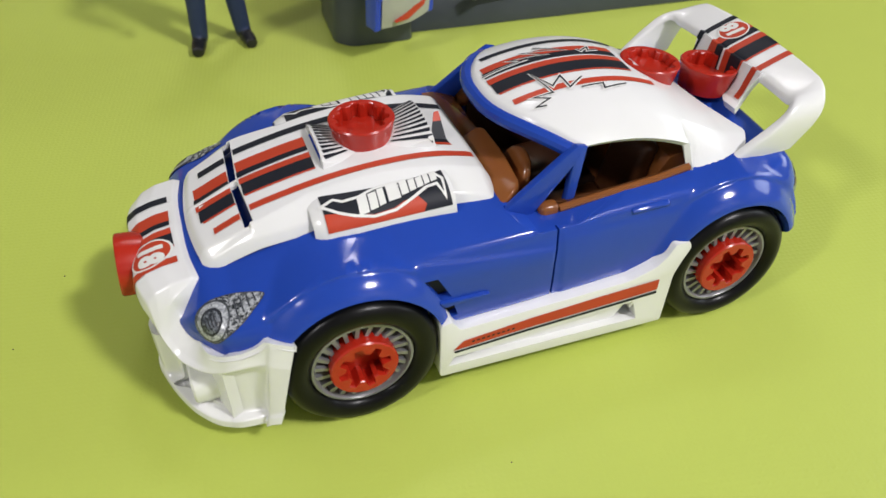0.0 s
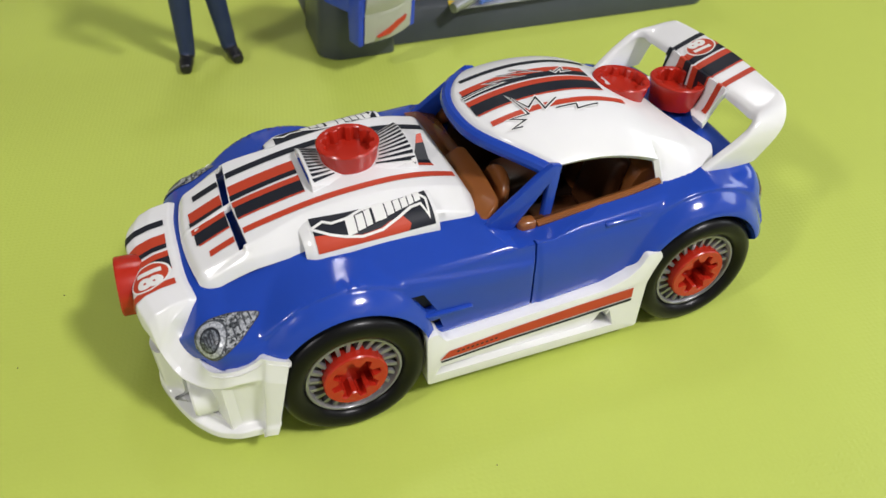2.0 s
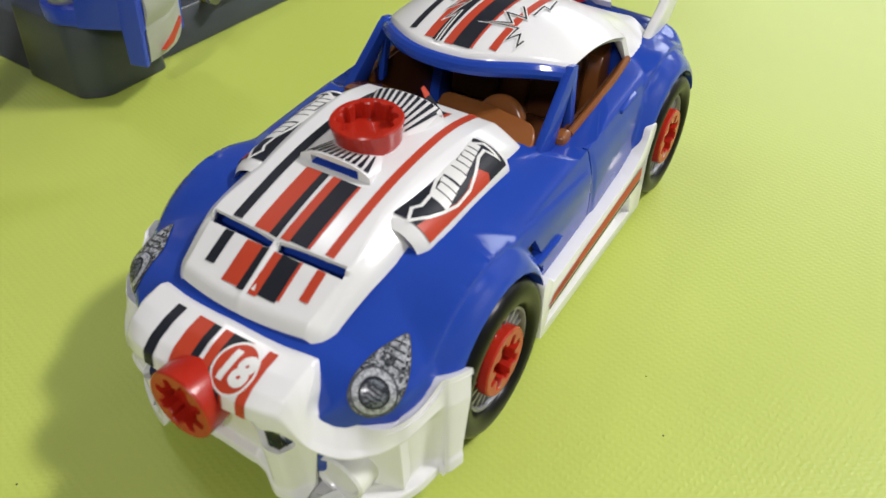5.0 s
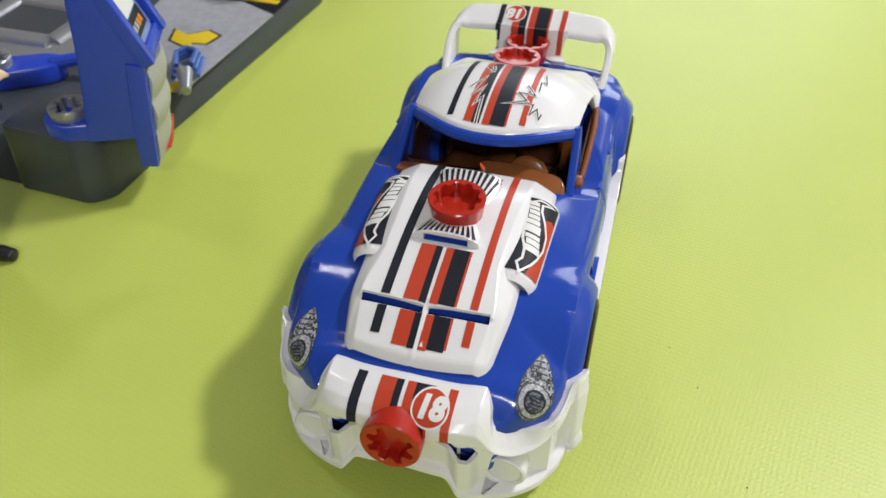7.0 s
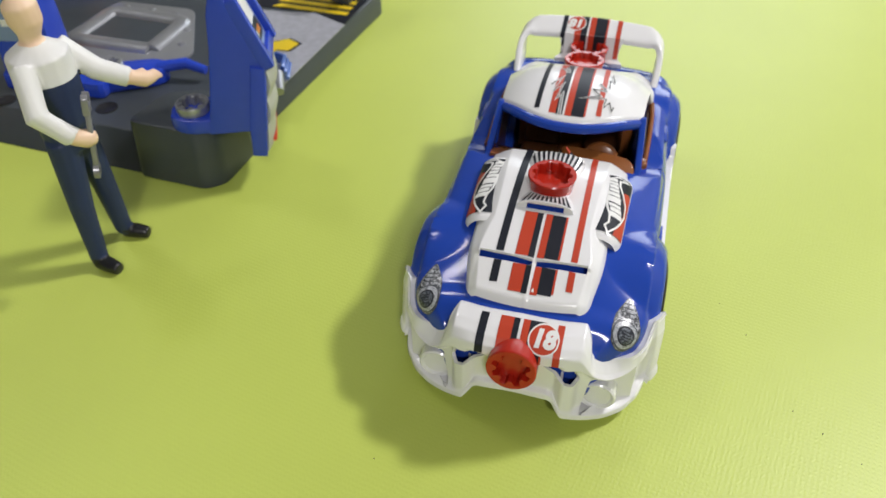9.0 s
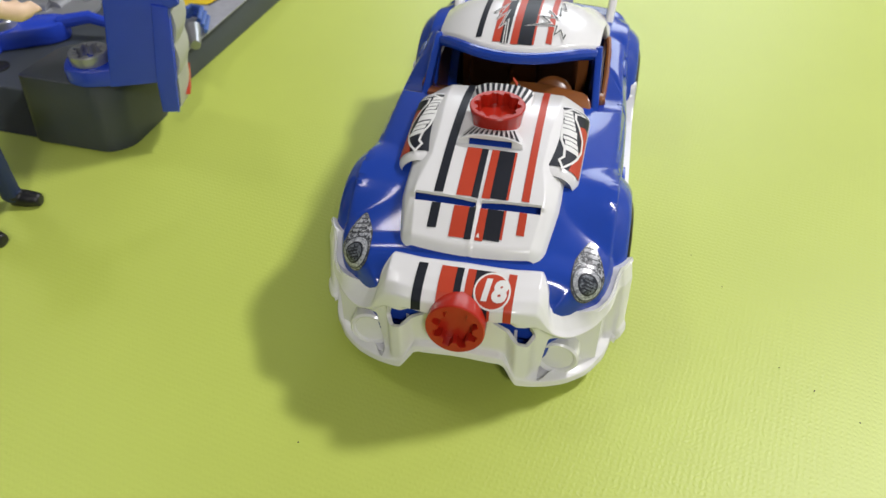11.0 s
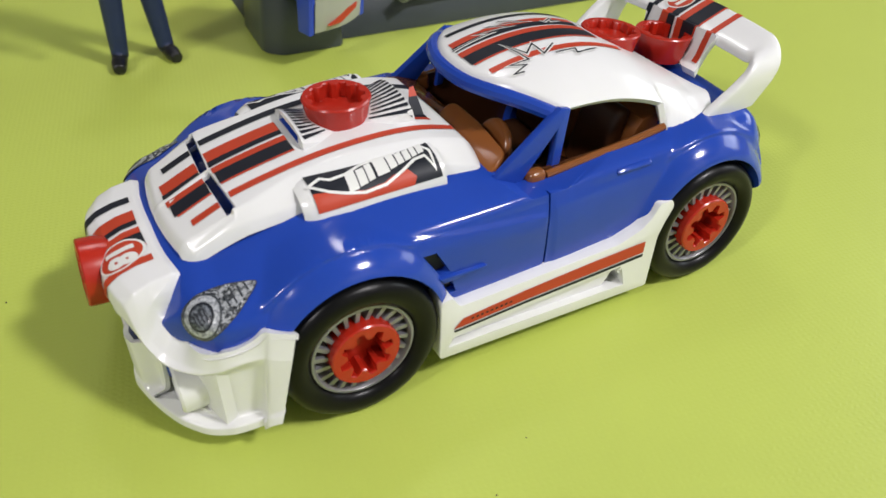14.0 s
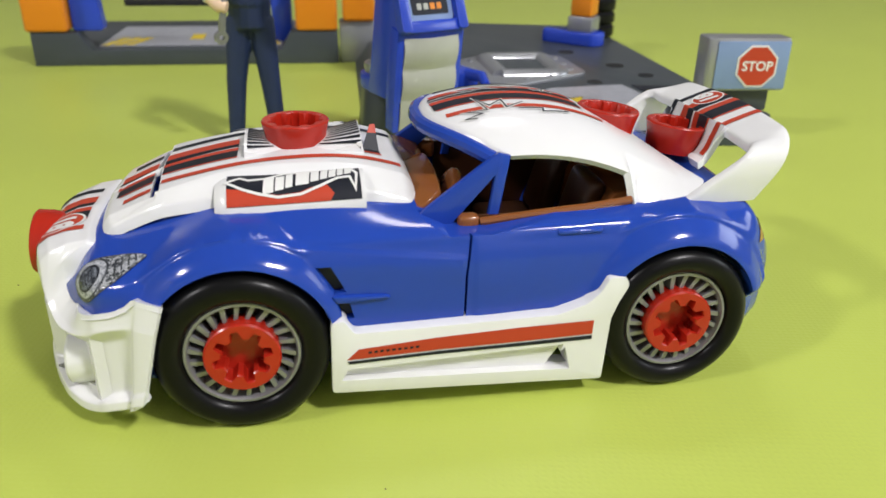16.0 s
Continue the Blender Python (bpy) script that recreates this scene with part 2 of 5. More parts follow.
def lathe(profile, n=48, axis="z"):
    """A profile of (radius, height) turned round an axis."""
    def f(u, v):
        k = v * (len(profile) - 1)
        r, h = profile[int(round(k))]
        a = 2 * math.pi * u
        c, s = r * math.cos(a), r * math.sin(a)
        return {"z": (c, s, h), "y": (c, -h, s), "x": (-h, c, s)}[axis]
    return grid(f, n, len(profile) - 1, close_u=True)


def carve(me, cutters, solver="EXACT", angle=35):
    """The mesh less the cutters."""
    bm = bmesh.new()
    for c in cutters:
        bmesh.ops.recalc_face_normals(c, faces=c.faces)
        tmp = bpy.data.meshes.new("tmp")
        c.to_mesh(tmp)
        c.free()
        bm.from_mesh(tmp)
        bpy.data.meshes.remove(tmp)
    cm = bpy.data.meshes.new("cutter")
    bm.to_mesh(cm)
    bm.free()
    a, b = new("carve_target", me), new("carve_cutter", cm)
    mod = a.modifiers.new("cut", "BOOLEAN")
    mod.operation, mod.solver, mod.object = "DIFFERENCE", solver, b
    out = bpy.data.meshes.new_from_object(a.evaluated_get(bpy.context.evaluated_depsgraph_get()))
    bpy.data.objects.remove(a), bpy.data.objects.remove(b)
    bpy.data.meshes.remove(cm)
    for p in out.polygons:
        p.use_smooth = True
    out.set_sharp_from_angle(angle=radians(angle))
    return out


def tree_of(*meshes):
    verts, faces = [], []
    for me in meshes:
        k = len(verts)
        verts += [v.co.copy() for v in me.vertices]
        faces += [[k + i for i in p.vertices] for p in me.polygons]
    return BVHTree.FromPolygons(verts, faces)


def lay(bm, tree, frame_m, lift, step=0.0025):
    """Lays a flat bmesh (in the plane of frame_m, looking along its -z) on a surface."""
    for _ in range(6):
        long = [e for e in bm.edges if e.calc_length() > step]
        if not long:
            break
        bmesh.ops.subdivide_edges(bm, edges=long, cuts=1)
        bmesh.ops.triangulate(bm, faces=bm.faces)
    way = (frame_m.to_3x3() @ Vector((0, 0, -1))).normalized()
    lost = []
    for v in bm.verts:
        o = frame_m @ v.co
        hit, normal, _, _ = tree.ray_cast(o, way)
        if hit is None:
            lost.append(v)
            continue
        if normal.dot(way) > 0:
            normal = -normal
        v.co = hit + normal * lift
    if lost:
        bmesh.ops.delete(bm, geom=lost, context="VERTS")
    return bm


def flat_shape(outline):
    bm = bmesh.new()
    vs = [bm.verts.new((p[0], p[1], 0)) for p in outline]
    bm.faces.new(vs)
    bmesh.ops.triangulate(bm, faces=bm.faces)
    return bm


def ring_shape(outer, inner):
    bm = bmesh.new()
    a = [bm.verts.new((p[0], p[1], 0)) for p in outer]
    b = [bm.verts.new((p[0], p[1], 0)) for p in inner]
    for i in range(len(a)):
        j = (i + 1) % len(a)
        bm.faces.new((a[i], a[j], b[j], b[i]))
    return bm


def round_outline(cx, cy, r, n=28, squash=1.0):
    return [(cx + r * math.cos(2 * math.pi * i / n), cy + r * squash * math.sin(2 * math.pi * i / n)) for i in range(n)]


def text_shape(words, size, shear=0.0, bold=0.0):
    data = bpy.data.curves.new("text", "FONT")
    data.body, data.size, data.shear, data.offset = words, size, shear, bold
    data.align_x, data.align_y = "CENTER", "CENTER"
    data.resolution_u = 3
    ob = new("text_shape", data)
    me = bpy.data.meshes.new_from_object(ob.evaluated_get(bpy.context.evaluated_depsgraph_get()))
    bpy.data.objects.remove(ob)
    bm = bmesh.new()
    bm.from_mesh(me)
    bpy.data.meshes.remove(me)
    bmesh.ops.triangulate(bm, faces=bm.faces)
    return bm


def decal(name, bm, tree, frame_m, mat, parent, label="", lift=0.0003, step=0.0025):
    return part(name, lay(bm, tree, frame_m, lift, step), mat, parent, label, angle=60)


def merged(*bms):
    out = bmesh.new()
    for b in bms:
        tmp = bpy.data.meshes.new("tmp")
        b.to_mesh(tmp)
        b.free()
        out.from_mesh(tmp)
        bpy.data.meshes.remove(tmp)
    return out


# ---- the room and the table ----
# The room shell is unseen and serves to bounce light onto the table.
tagged(part("floor", box((-4.0, -3.0, -0.80), (3.0, 3.4, -0.75)), FLOOR), "plain grey floor of the room", "floor", kind="structure")
tagged(part("ceiling", box((-4.0, -3.0, 2.85), (3.0, 3.4, 2.91)), PLASTER), "plastered ceiling, unseen, toned for bounced light", "ceiling", kind="structure")
for wname, a, b in (("wall_north", (-4.0, 3.4, -0.75), (3.0, 3.46, 2.85)), ("wall_south", (-4.0, -3.06, -0.75), (3.0, -3.0, 2.85)), ("wall_west", (-4.06, -3.0, -0.75), (-4.0, 3.4, 2.85))):
    tagged(part(wname, box(a, b), PLASTER), "plain painted wall of the room, unseen, toned for bounced light", "wall", kind="structure")
wall_east = new("wall_east")
tagged(wall_east, "white painted wall with a wide window opening", "wall", kind="structure")
for a, b in (((3.0, -3.0, -0.75), (3.08, 3.4, 0.75)), ((3.0, -3.0, 1.75), (3.08, 3.4, 2.85)), ((3.0, -3.0, 0.75), (3.08, -1.1, 1.75)), ((3.0, 0.6, 0.75), (3.08, 3.4, 1.75))):
    part("wall_piece", box(a, b), PLASTER, wall_east)
window = new("window_1")
tagged(window, "wide window with a white frame", "window", kind="structure")
for a, b in (((3.01, -1.1, 0.75), (3.06, 0.6, 0.80)), ((3.01, -1.1, 1.70), (3.06, 0.6, 1.75)), ((3.01, -1.1, 0.80), (3.06, -1.05, 1.70)), ((3.01, 0.55, 0.80), (3.06, 0.6, 1.70)), ((3.01, -0.275, 0.80), (3.06, -0.225, 1.70))):
    part("window_frame", box(a, b, 0.004), PLASTER, window)

table = new("table")
tagged(table, "large table with a lime green grained cover", "table")
part("tabletop", box((-1.7, -1.0, -0.02), (1.7, 2.3, 0.0), 0.004), GREEN, table, "lime green leather-like table cover")
for sx in (-1.6, 1.6):
    for sy in (-0.9, 2.2):
        part("leg", box((sx - 0.03, sy - 0.03, -0.75), (sx + 0.03, sy + 0.03, -0.0205), 0.004), WOOD, table, "brown wooden leg")
# These panels are unseen; the last belongs to the added fill.
for place, size, power in LAMPS:
    lamp = new("ceiling_or_fill_panel")
    lamp.location = (place[0], place[1], 2.85)
    tagged(lamp, "flat white panel of a ceiling lamp or added fill", "light", group="ceiling lights")
    part("frame", prism(rounded([(-size[0] / 2 - 0.02, -size[1] / 2 - 0.02), (size[0] / 2 + 0.02, -size[1] / 2 - 0.02), (size[0] / 2 + 0.02, size[1] / 2 + 0.02), (-size[0] / 2 - 0.02, size[1] / 2 + 0.02)], 0.01), -0.04, 0.0, axis="z"), PLASTER, lamp)

# ---- the toy car ----
car = new("toy_car")
tagged(car, "blue and white toy racing car with red sockets and striped panels", "toy car")

WHEELS = [(-0.0770, 0.0299, 0.0299), (0.0815, 0.0289, 0.0288)]   # x, height, radius
body_zc = spline([-0.140, -0.130, -0.115, -0.104, -0.090, -0.060, -0.030, -0.013, 0.010, 0.050, 0.080, 0.100, 0.117, 0.126], [0.046, 0.060, 0.0655, 0.0700, 0.0755, 0.0795, 0.0775, 0.0735, 0.0715, 0.0715, 0.0720, 0.0708, 0.0680, 0.0550])
body_ys = spline([-0.140, -0.130, -0.115, -0.095, -0.060, -0.020, 0.010, 0.040, 0.070, 0.100, 0.117, 0.126], [0.030, 0.037, 0.0445, 0.0485, 0.0520, 0.0540, 0.0540, 0.0535, 0.0525, 0.0500, 0.0455, 0.0385])
body_zs = spline([-0.140, -0.130, -0.115, -0.095, -0.060, -0.020, 0.010, 0.040, 0.070, 0.100, 0.117, 0.126], [0.040, 0.0556, 0.0605, 0.0648, 0.0682, 0.0684, 0.0682, 0.0684, 0.0690, 0.0688, 0.0645, 0.0500])
body_yw = spline([-0.140, -0.130, -0.1236, -0.115, -0.095, -0.060, -0.020, 0.020, 0.060, 0.090, 0.113, 0.126], [0.036, 0.0485, 0.0560, 0.0600, 0.0615, 0.0622, 0.0622, 0.0618, 0.0618, 0.0622, 0.0595, 0.0490])


def flare(x, y, z):
    """How far out the wheel arches swell the side."""
    for wx, wz, wr in WHEELS:
        r = math.hypot(x - wx, z - wz)
        if z > 0.02 and y > 0.03:
            k = min(1.0, max(0.0, (r - 0.0310) / 0.0080))
            fade = min(1.0, max(0.0, (0.0424 - r) / 0.0026)) * min(1.0, max(0.0, (z - 0.032) / 0.008))
            d = 0.0667 - 0.0075 * k ** 1.7 - y
            if d > 0:
                y += d * fade * fade * (3 - 2 * fade)
    return min(y, 0.0605 + 0.0075 * ease(-0.1090, -0.1000, x)) if z < 0.050 else y


def crease(x, z):
    """A feature line from the front arch to the door, and a proud door panel behind its gap."""
    line = 0.0590 - 0.115 * x
    out = 0.0007 * ease(line + 0.0006, line - 0.0008, z) * ease(line - 0.0130, line - 0.0030, z) * ease(-0.0640, -0.0540, x) * ease(0.0016, 0.0004, x)
    return out + 0.0006 * ease(0.0030, 0.0056, x) * ease(0.0320, 0.0100, x) * ease(0.0310, 0.0340, z) * ease(0.0660, 0.0620, z)


def body_point(u, v):
    x = -0.140 + 0.266 * u
    zc, ys, zs, yw = body_zc(x), body_ys(x), body_zs(x), body_yw(x)
    knots = [(0, zc), (ys * 0.5, zc - (zc - zs) * 0.22), (ys, zs), (ys + (yw - ys) * 0.7, zs - (zs - 0.05) * 0.35), (yw, min(0.05, zs - 0.008)), (yw - 0.0005, 0.032), (yw - 0.004, 0.018), (yw * 0.5, 0.016), (0, 0.016)]
    side = 1 if v >= 0.5 else -1
    s = abs(v - 0.5) * 2 * (len(knots) - 1)
    i = min(int(s), len(knots) - 2)
    t = s - i
    p0, p1, p2, p3 = knots[max(i - 1, 0)], knots[i], knots[i + 1], knots[min(i + 2, len(knots) - 1)]
    if i == 0:
        p0 = (-knots[1][0], knots[1][1])
    y, z = [0.5 * (2 * b + (c - a) * t + (2 * a - 5 * b + 4 * c - d) * t * t + (3 * b - a - 3 * c + d) * t ** 3) for a, b, c, d in zip(p0, p1, p2, p3)]
    y = flare(x, max(y, 0), z) + crease(x, z)
    return (x, side * y, z)


def body_grid():
    bm = bmesh.new()
    nu, nv = 290, 220
    rows = [[bm.verts.new(body_point(i / nu, j / nv)) for j in range(nv)] for i in range(nu + 1)]
    for a, b in zip(rows, rows[1:]):
        for j in range(nv):
            bm.faces.new((a[j], b[j], b[(j + 1) % nv], a[(j + 1) % nv]))
    bm.faces.new(rows[0]), bm.faces.new(rows[-1][::-1])
    return bm


def cyl(x, z, r, y0, y1, n=64):
    return prism([(x + r * math.cos(2 * math.pi * i / n), z + r * math.sin(2 * math.pi * i / n)) for i in range(n)], y0, y1)


body_solid = finish(body_grid(), 50)
cuts = []
for s in (-1, 1):
    for wx, wz, wr in WHEELS:
        cuts.append(cyl(wx, wz, wr + 0.0022, s * 0.040, s * 0.08))
cuts.append(prism(rounded([(-0.0135, -0.042), (0.004, -0.0465), (0.066, -0.0475), (0.074, -0.040), (0.074, 0.040), (0.066, 0.0475), (0.004, 0.0465), (-0.0135, 0.042)], 0.004), 0.028, 0.09, axis="z"))
body_cut = carve(body_solid, cuts, angle=60)
groove = []
for s in (-1, 1):
    groove.append(prism([(-0.0135, 0.0900), (-0.0135, 0.0700), (-0.0045, 0.0656), (0.0112, 0.0653), (0.0420, 0.0700), (0.0420, 0.0900)], s * 0.0440, s * 0.0620))
    for line in ([(0.0036, 0.0715), (0.0030, 0.064), (0.0012, 0.052), (0.0008, 0.033)], [(0.0008, 0.0330), (0.0365, 0.0315)]):
        for (xa, za), (xb, zb) in zip(line, line[1:]):
            d = Vector((xb - xa, zb - za)).normalized() * 0.0002
            n = Vector((-d.y, d.x)).normalized() * 0.00045
            groove.append(prism([(xa - d.x + n.x, za - d.y + n.y), (xb + d.x + n.x, zb + d.y + n.y), (xb + d.x - n.x, zb + d.y - n.y), (xa - d.x - n.x, za - d.y - n.y)], s * 0.0560, s * 0.078))
    for vent in ([(-0.0510, 0.0585), (-0.0458, 0.0585), (-0.0408, 0.0490), (-0.0450, 0.0486)], [(-0.0440, 0.0450), (-0.0400, 0.0447), (-0.0384, 0.0388), (-0.0424, 0.0384)]):
        groove.append(prism(vent, s * 0.055, s * 0.078))
for k, g in enumerate(groove):
    body_cut = carve(body_cut, [g], angle=60)
body = put("body", body_cut, BLUE, car, "glossy blue plastic body with wheel arches and door lines")
body_tree = tree_of(body_solid)

for s in (-1, 1):
    for vent in ([(-0.0508, 0.0583), (-0.0460, 0.0583), (-0.0411, 0.0492), (-0.0449, 0.0488)], [(-0.0439, 0.0448), (-0.0402, 0.0445), (-0.0386, 0.0390), (-0.0423, 0.0386)]):
        part("vent", prism(vent, s * 0.0552, s * 0.0590), VOID, body, "black side vent")
    # the blade between the vents
    part("vent_blade", prism([(-0.0460, 0.0482), (-0.0275, 0.0474), (-0.0258, 0.0467), (-0.0440, 0.0455)], s * 0.058, s * 0.0640, 0.0004), BLUE, body)
    part("door_handle", box((-0.0085, -0.0014, -0.0010), (0.0085, 0.0014, 0.0010), 0.0009, 3), BLUE, body, m=pose(0.0430, s * 0.0582, 0.0650, s * -35, 0, 0))


def wheel_parts(radius):
    tyre = lathe([(0.0215, -0.018), (radius - 0.003, -0.018), (radius - 0.0005, -0.0165), (radius, -0.012), (radius, -0.005), (radius - 0.0008, -0.0022), (radius - 0.0026, -0.0006), (radius - 0.0048, 0.0), (0.0222, -0.0004), (0.0208, -0.0014), (0.0200, -0.0028), (0.0197, -0.0046), (0.0215, -0.018)], 72, "y")
    rim = lathe([(0.0199, -0.0070), (0.0199, -0.0034), (0.0195, -0.0026), (0.0186, -0.0025), (0.0180, -0.0034), (0.0178, -0.0087)], 64, "y")
    return finish(tyre), finish(rim)


def socket(r_out, r_in, tooth, height, taper=1.0, teeth=8, depth=None, n=96):
    """A red plastic socket: a round cup whose hole has teeth, open towards +z."""
    depth = depth or height * 0.85

    def rim_in(a):
        k = math.cos(teeth * a)
        return r_in - tooth * (0.5 + 0.5 * max(-1.0, min(1.0, 2.6 * k)))
    rows = [(lambda a: r_out * 0.94, 0.0), (lambda a: r_out * (0.94 + 0.06 * taper), height * 0.5), (lambda a: r_out * taper, height - 0.0006), (lambda a: r_out * taper - 0.0005, height), (lambda a: rim_in(a) + 0.0004, height), (lambda a: rim_in(a), height - 0.0005), (lambda a: rim_in(a) - 0.0002, height - depth), (lambda a: 0.0001, height - depth)]

    def f(u, v):
        fr, h = rows[int(round(v * (len(rows) - 1)))]
        a = 2 * math.pi * u
        return (fr(a) * math.cos(a), fr(a) * math.sin(a), h)
    return cap_ends(grid(f, n, len(rows) - 1, close_u=True))


dish_mesh = finish(lathe([(0.0182, -0.0086), (0.0160, -0.0090), (0.0118, -0.0092)], 48, "y"))
hub_mesh = finish(socket(0.0130, 0.0099, 0.0029, 0.0098, 1.0, 8, 0.0080))
nose_mesh = finish(socket(0.0124, 0.0096, 0.0026, 0.0115, 1.0, 8, 0.0050))
spoke_mesh = finish(prism(rounded([(-0.0010, 0.0118), (0.0004, 0.0118), (0.0023, 0.0183), (0.0005, 0.0183)], 0.0002, 2), 0.0038, 0.0086))
for i, (wx, wz, wr) in enumerate(WHEELS):
    tyre_mesh, rim_mesh = wheel_parts(wr)
    for s in (-1, 1):
        turn = pose(wx, s * 0.0682, wz, 0, 0, 0 if s < 0 else 180) @ pose(0, 0, 0, 0, (11, 24, 3, 17)[2 * i + (s > 0)], 0)
        wheel = put("wheel", rim_mesh, SILVER, car, "silver turbine rim with a black rubber tyre", turn)
        put("tyre", tyre_mesh, RUBBER, wheel, "smooth black rubber tyre")
        put("hub", hub_mesh, RED, wheel, "red plastic toothed hub", pose(0, 0.0098, 0, 90, 0, 0))
        put("dish", dish_mesh, VOID, wheel, "dark dish behind the spokes")
        for k in range(22):
            put("spoke", spoke_mesh, SILVER, wheel, m=pose(0, 0, 0, 0, k * 360 / 22, 0))
for wx, wz, wr in WHEELS:
    part("axle", tube([(wx, -0.050, wz), (wx, 0.050, wz)], 0.003), VOID, car, "black axle")
part("underbody", box((-0.118, -0.039, 0.0100), (0.108, 0.039, 0.0158), 0.002), VOID, car, "black plastic underside")

# white bonnet panel
hood_zc = spline([-0.1275, -0.1200, -0.1045, -0.090, -0.060, -0.030, -0.0125], [0.0660, 0.0694, 0.0764, 0.0803, 0.0845, 0.0832, 0.0785])
hood_w = spline([-0.1275, -0.1150, -0.1000, -0.0860, -0.0600, -0.0300, -0.0125], [0.0300, 0.0320, 0.0345, 0.0352, 0.0365, 0.0395, 0.0405])


def hood_point(x, q, lift=0.0):
    """q from -1 (near edge) to 1 (far edge)."""
    w = hood_w(x)
    y = w * q
    front = min(1.0, max(0.0, (-0.082 - x) / 0.020))
    bend = 0.70 + 0.12 * front
    z = hood_zc(x) - 0.0014 * q * q - (0.0066 - 0.0022 * front) * max(0.0, (abs(q) - bend) / (1 - bend)) ** 1.15
    if abs(q) > 0.95:
        z -= 0.0026 * ((abs(q) - 0.95) / 0.05) ** 1.5
    return (x, y, z + lift)



def slot_x(y, share):
    """Front (0) to rear (1) edge of the curved slots across the bonnet."""
    k = y / 0.0272
    return (-0.1079 + 0.0011 * k) * (1 - share) + (-0.1052 + 0.0018 * k) * share


def hood_sheet(u, v):
    q = 2 * v - 1
    x0 = -0.1270 + 0.0036 * q * q + 0.0020 * max(0.0, (abs(q) - 0.86) / 0.14) ** 2
    x = x0 + (-0.0125 - x0) * u
    p = hood_point(x, q)
    z = p[2]
    if u < 0.03:
        z -= 0.0030 * ((0.03 - u) / 0.03) ** 2
    if u > 0.955:
        z -= 0.0040 * ((u - 0.955) / 0.045) ** 2
    way = min(1.0, max(0.0, (abs(p[1]) - 0.0006) / 0.0010)) * min(1.0, max(0.0, (0.0300 - abs(p[1])) / 0.0018))
    d = x - slot_x(abs(p[1]), 0.5)
    if d > 0:
        z += way * 0.0006 * math.exp(-d / 0.010)
    else:
        z -= way * 0.0009 * math.exp(d / 0.016)
    return (p[0], p[1], z)


hood_mesh = finish(shell(grid(hood_sheet, 140, 120), 0.0013), 24)
slots = [prism([(slot_x(abs(a), 0), a), (slot_x(abs(a), 1), a), (slot_x(abs(b), 1), b), (slot_x(abs(b), 0), b)], 0.0700, 0.0900, axis="z") for a, b in ((-0.0018, -0.0272), (0.0003, 0.0276))]
hood_cut = carve(hood_mesh, slots)
hood = put("bonnet_panel", hood_cut, WHITE, car, "white bonnet panel with red and black stripes and two slots")

# raised pad round the engine socket
PAD_X, PAD_Z = -0.0545, 0.0852


def pad_z(x, y):
    w = pad_w(x)
    z = PAD_Z + (0.0054 if x > PAD_X else 0.0048) * (abs(x - PAD_X) / 0.026) ** 1.4 - 0.0030 * (abs(y) / w) ** 3
    return z


def pad_w(x):
    return 0.0126 + 0.0018 * min(1.0, abs(x - PAD_X) / 0.020)


def pad_sheet(u, v):
    x = -0.0738 + 0.0436 * u
    w = pad_w(x)
    return (x, -w + 2 * w * v, pad_z(x, -w + 2 * w * v))


def pad_block():
    bm = grid(pad_sheet, 60, 40)
    edge = [e for e in bm.edges if e.is_boundary]
    r = bmesh.ops.extrude_edge_only(bm, edges=edge)
    for v in [g for g in r["geom"] if isinstance(g, bmesh.types.BMVert)]:
        v.co.z = 0.0790
        v.co.x += 0.0015 * (1 if v.co.x > PAD_X else -0.2)
        v.co.y *= 1.10
    return cap_ends(bm)


pad_mesh = finish(pad_block(), 30)
pad_cut = carve(pad_mesh, [prism([(-0.0790, 0.0780), (-0.0645, 0.0780), (-0.0645, 0.0850), (-0.0790, 0.0872)], -0.0098, 0.0098)])
pad = put("engine_pad", pad_cut, WHITE, hood, "raised white pad with comb-like black lines round the socket")
part("intake", prism([(-0.0740, 0.0818), (-0.0740, 0.0836), (-0.0657, 0.0844), (-0.0653, 0.0852), (-0.0645, 0.0852), (-0.0645, 0.0818)], -0.0097, 0.0097), BLUE, pad, "dark blue intake opening")
hood_tree, pad_tree = tree_of(hood_mesh), tree_of(pad_mesh)
TOP = Matrix.Translation((0, 0, 0.2))


def strip(x0, x1, y0, y1, n=14):
    """A straight stripe from x0 to x1 between y0 and y1."""
    return flat_shape([(x0 + (x1 - x0) * i / n, y0) for i in range(n + 1)] + [(x1 + (x0 - x1) * i / n, y1) for i in range(n + 1)])


STRIPES = [(0.0155, 0.0195, "b"), (0.0030, 0.0096, "r"), (0.0000, 0.0030, "b"), (-0.0050, -0.0016, "r"), (-0.0120, -0.0050, "b"), (-0.0130, -0.0120, "r"), (-0.0218, -0.0185, "r")]
INK = {"b": BLACK, "r": PRINT_RED, "w": PRINT_WHITE}
for y0, y1, ink in STRIPES:
    outer = abs(y0 + y1) / 2 > 0.014
    decal("stripe", strip(-0.1222 + 3.0 * (y0 + y1) ** 2, slot_x(abs(y0 + y1) / 2, 0) - 0.0002, y0, y1), hood_tree, TOP, INK[ink], hood)
    decal("stripe", strip(slot_x(abs(y0 + y1) / 2, 1) + 0.0006, -0.0165 if outer else -0.0765, y0, y1, 40 if outer else 12), hood_tree, TOP, INK[ink], hood)
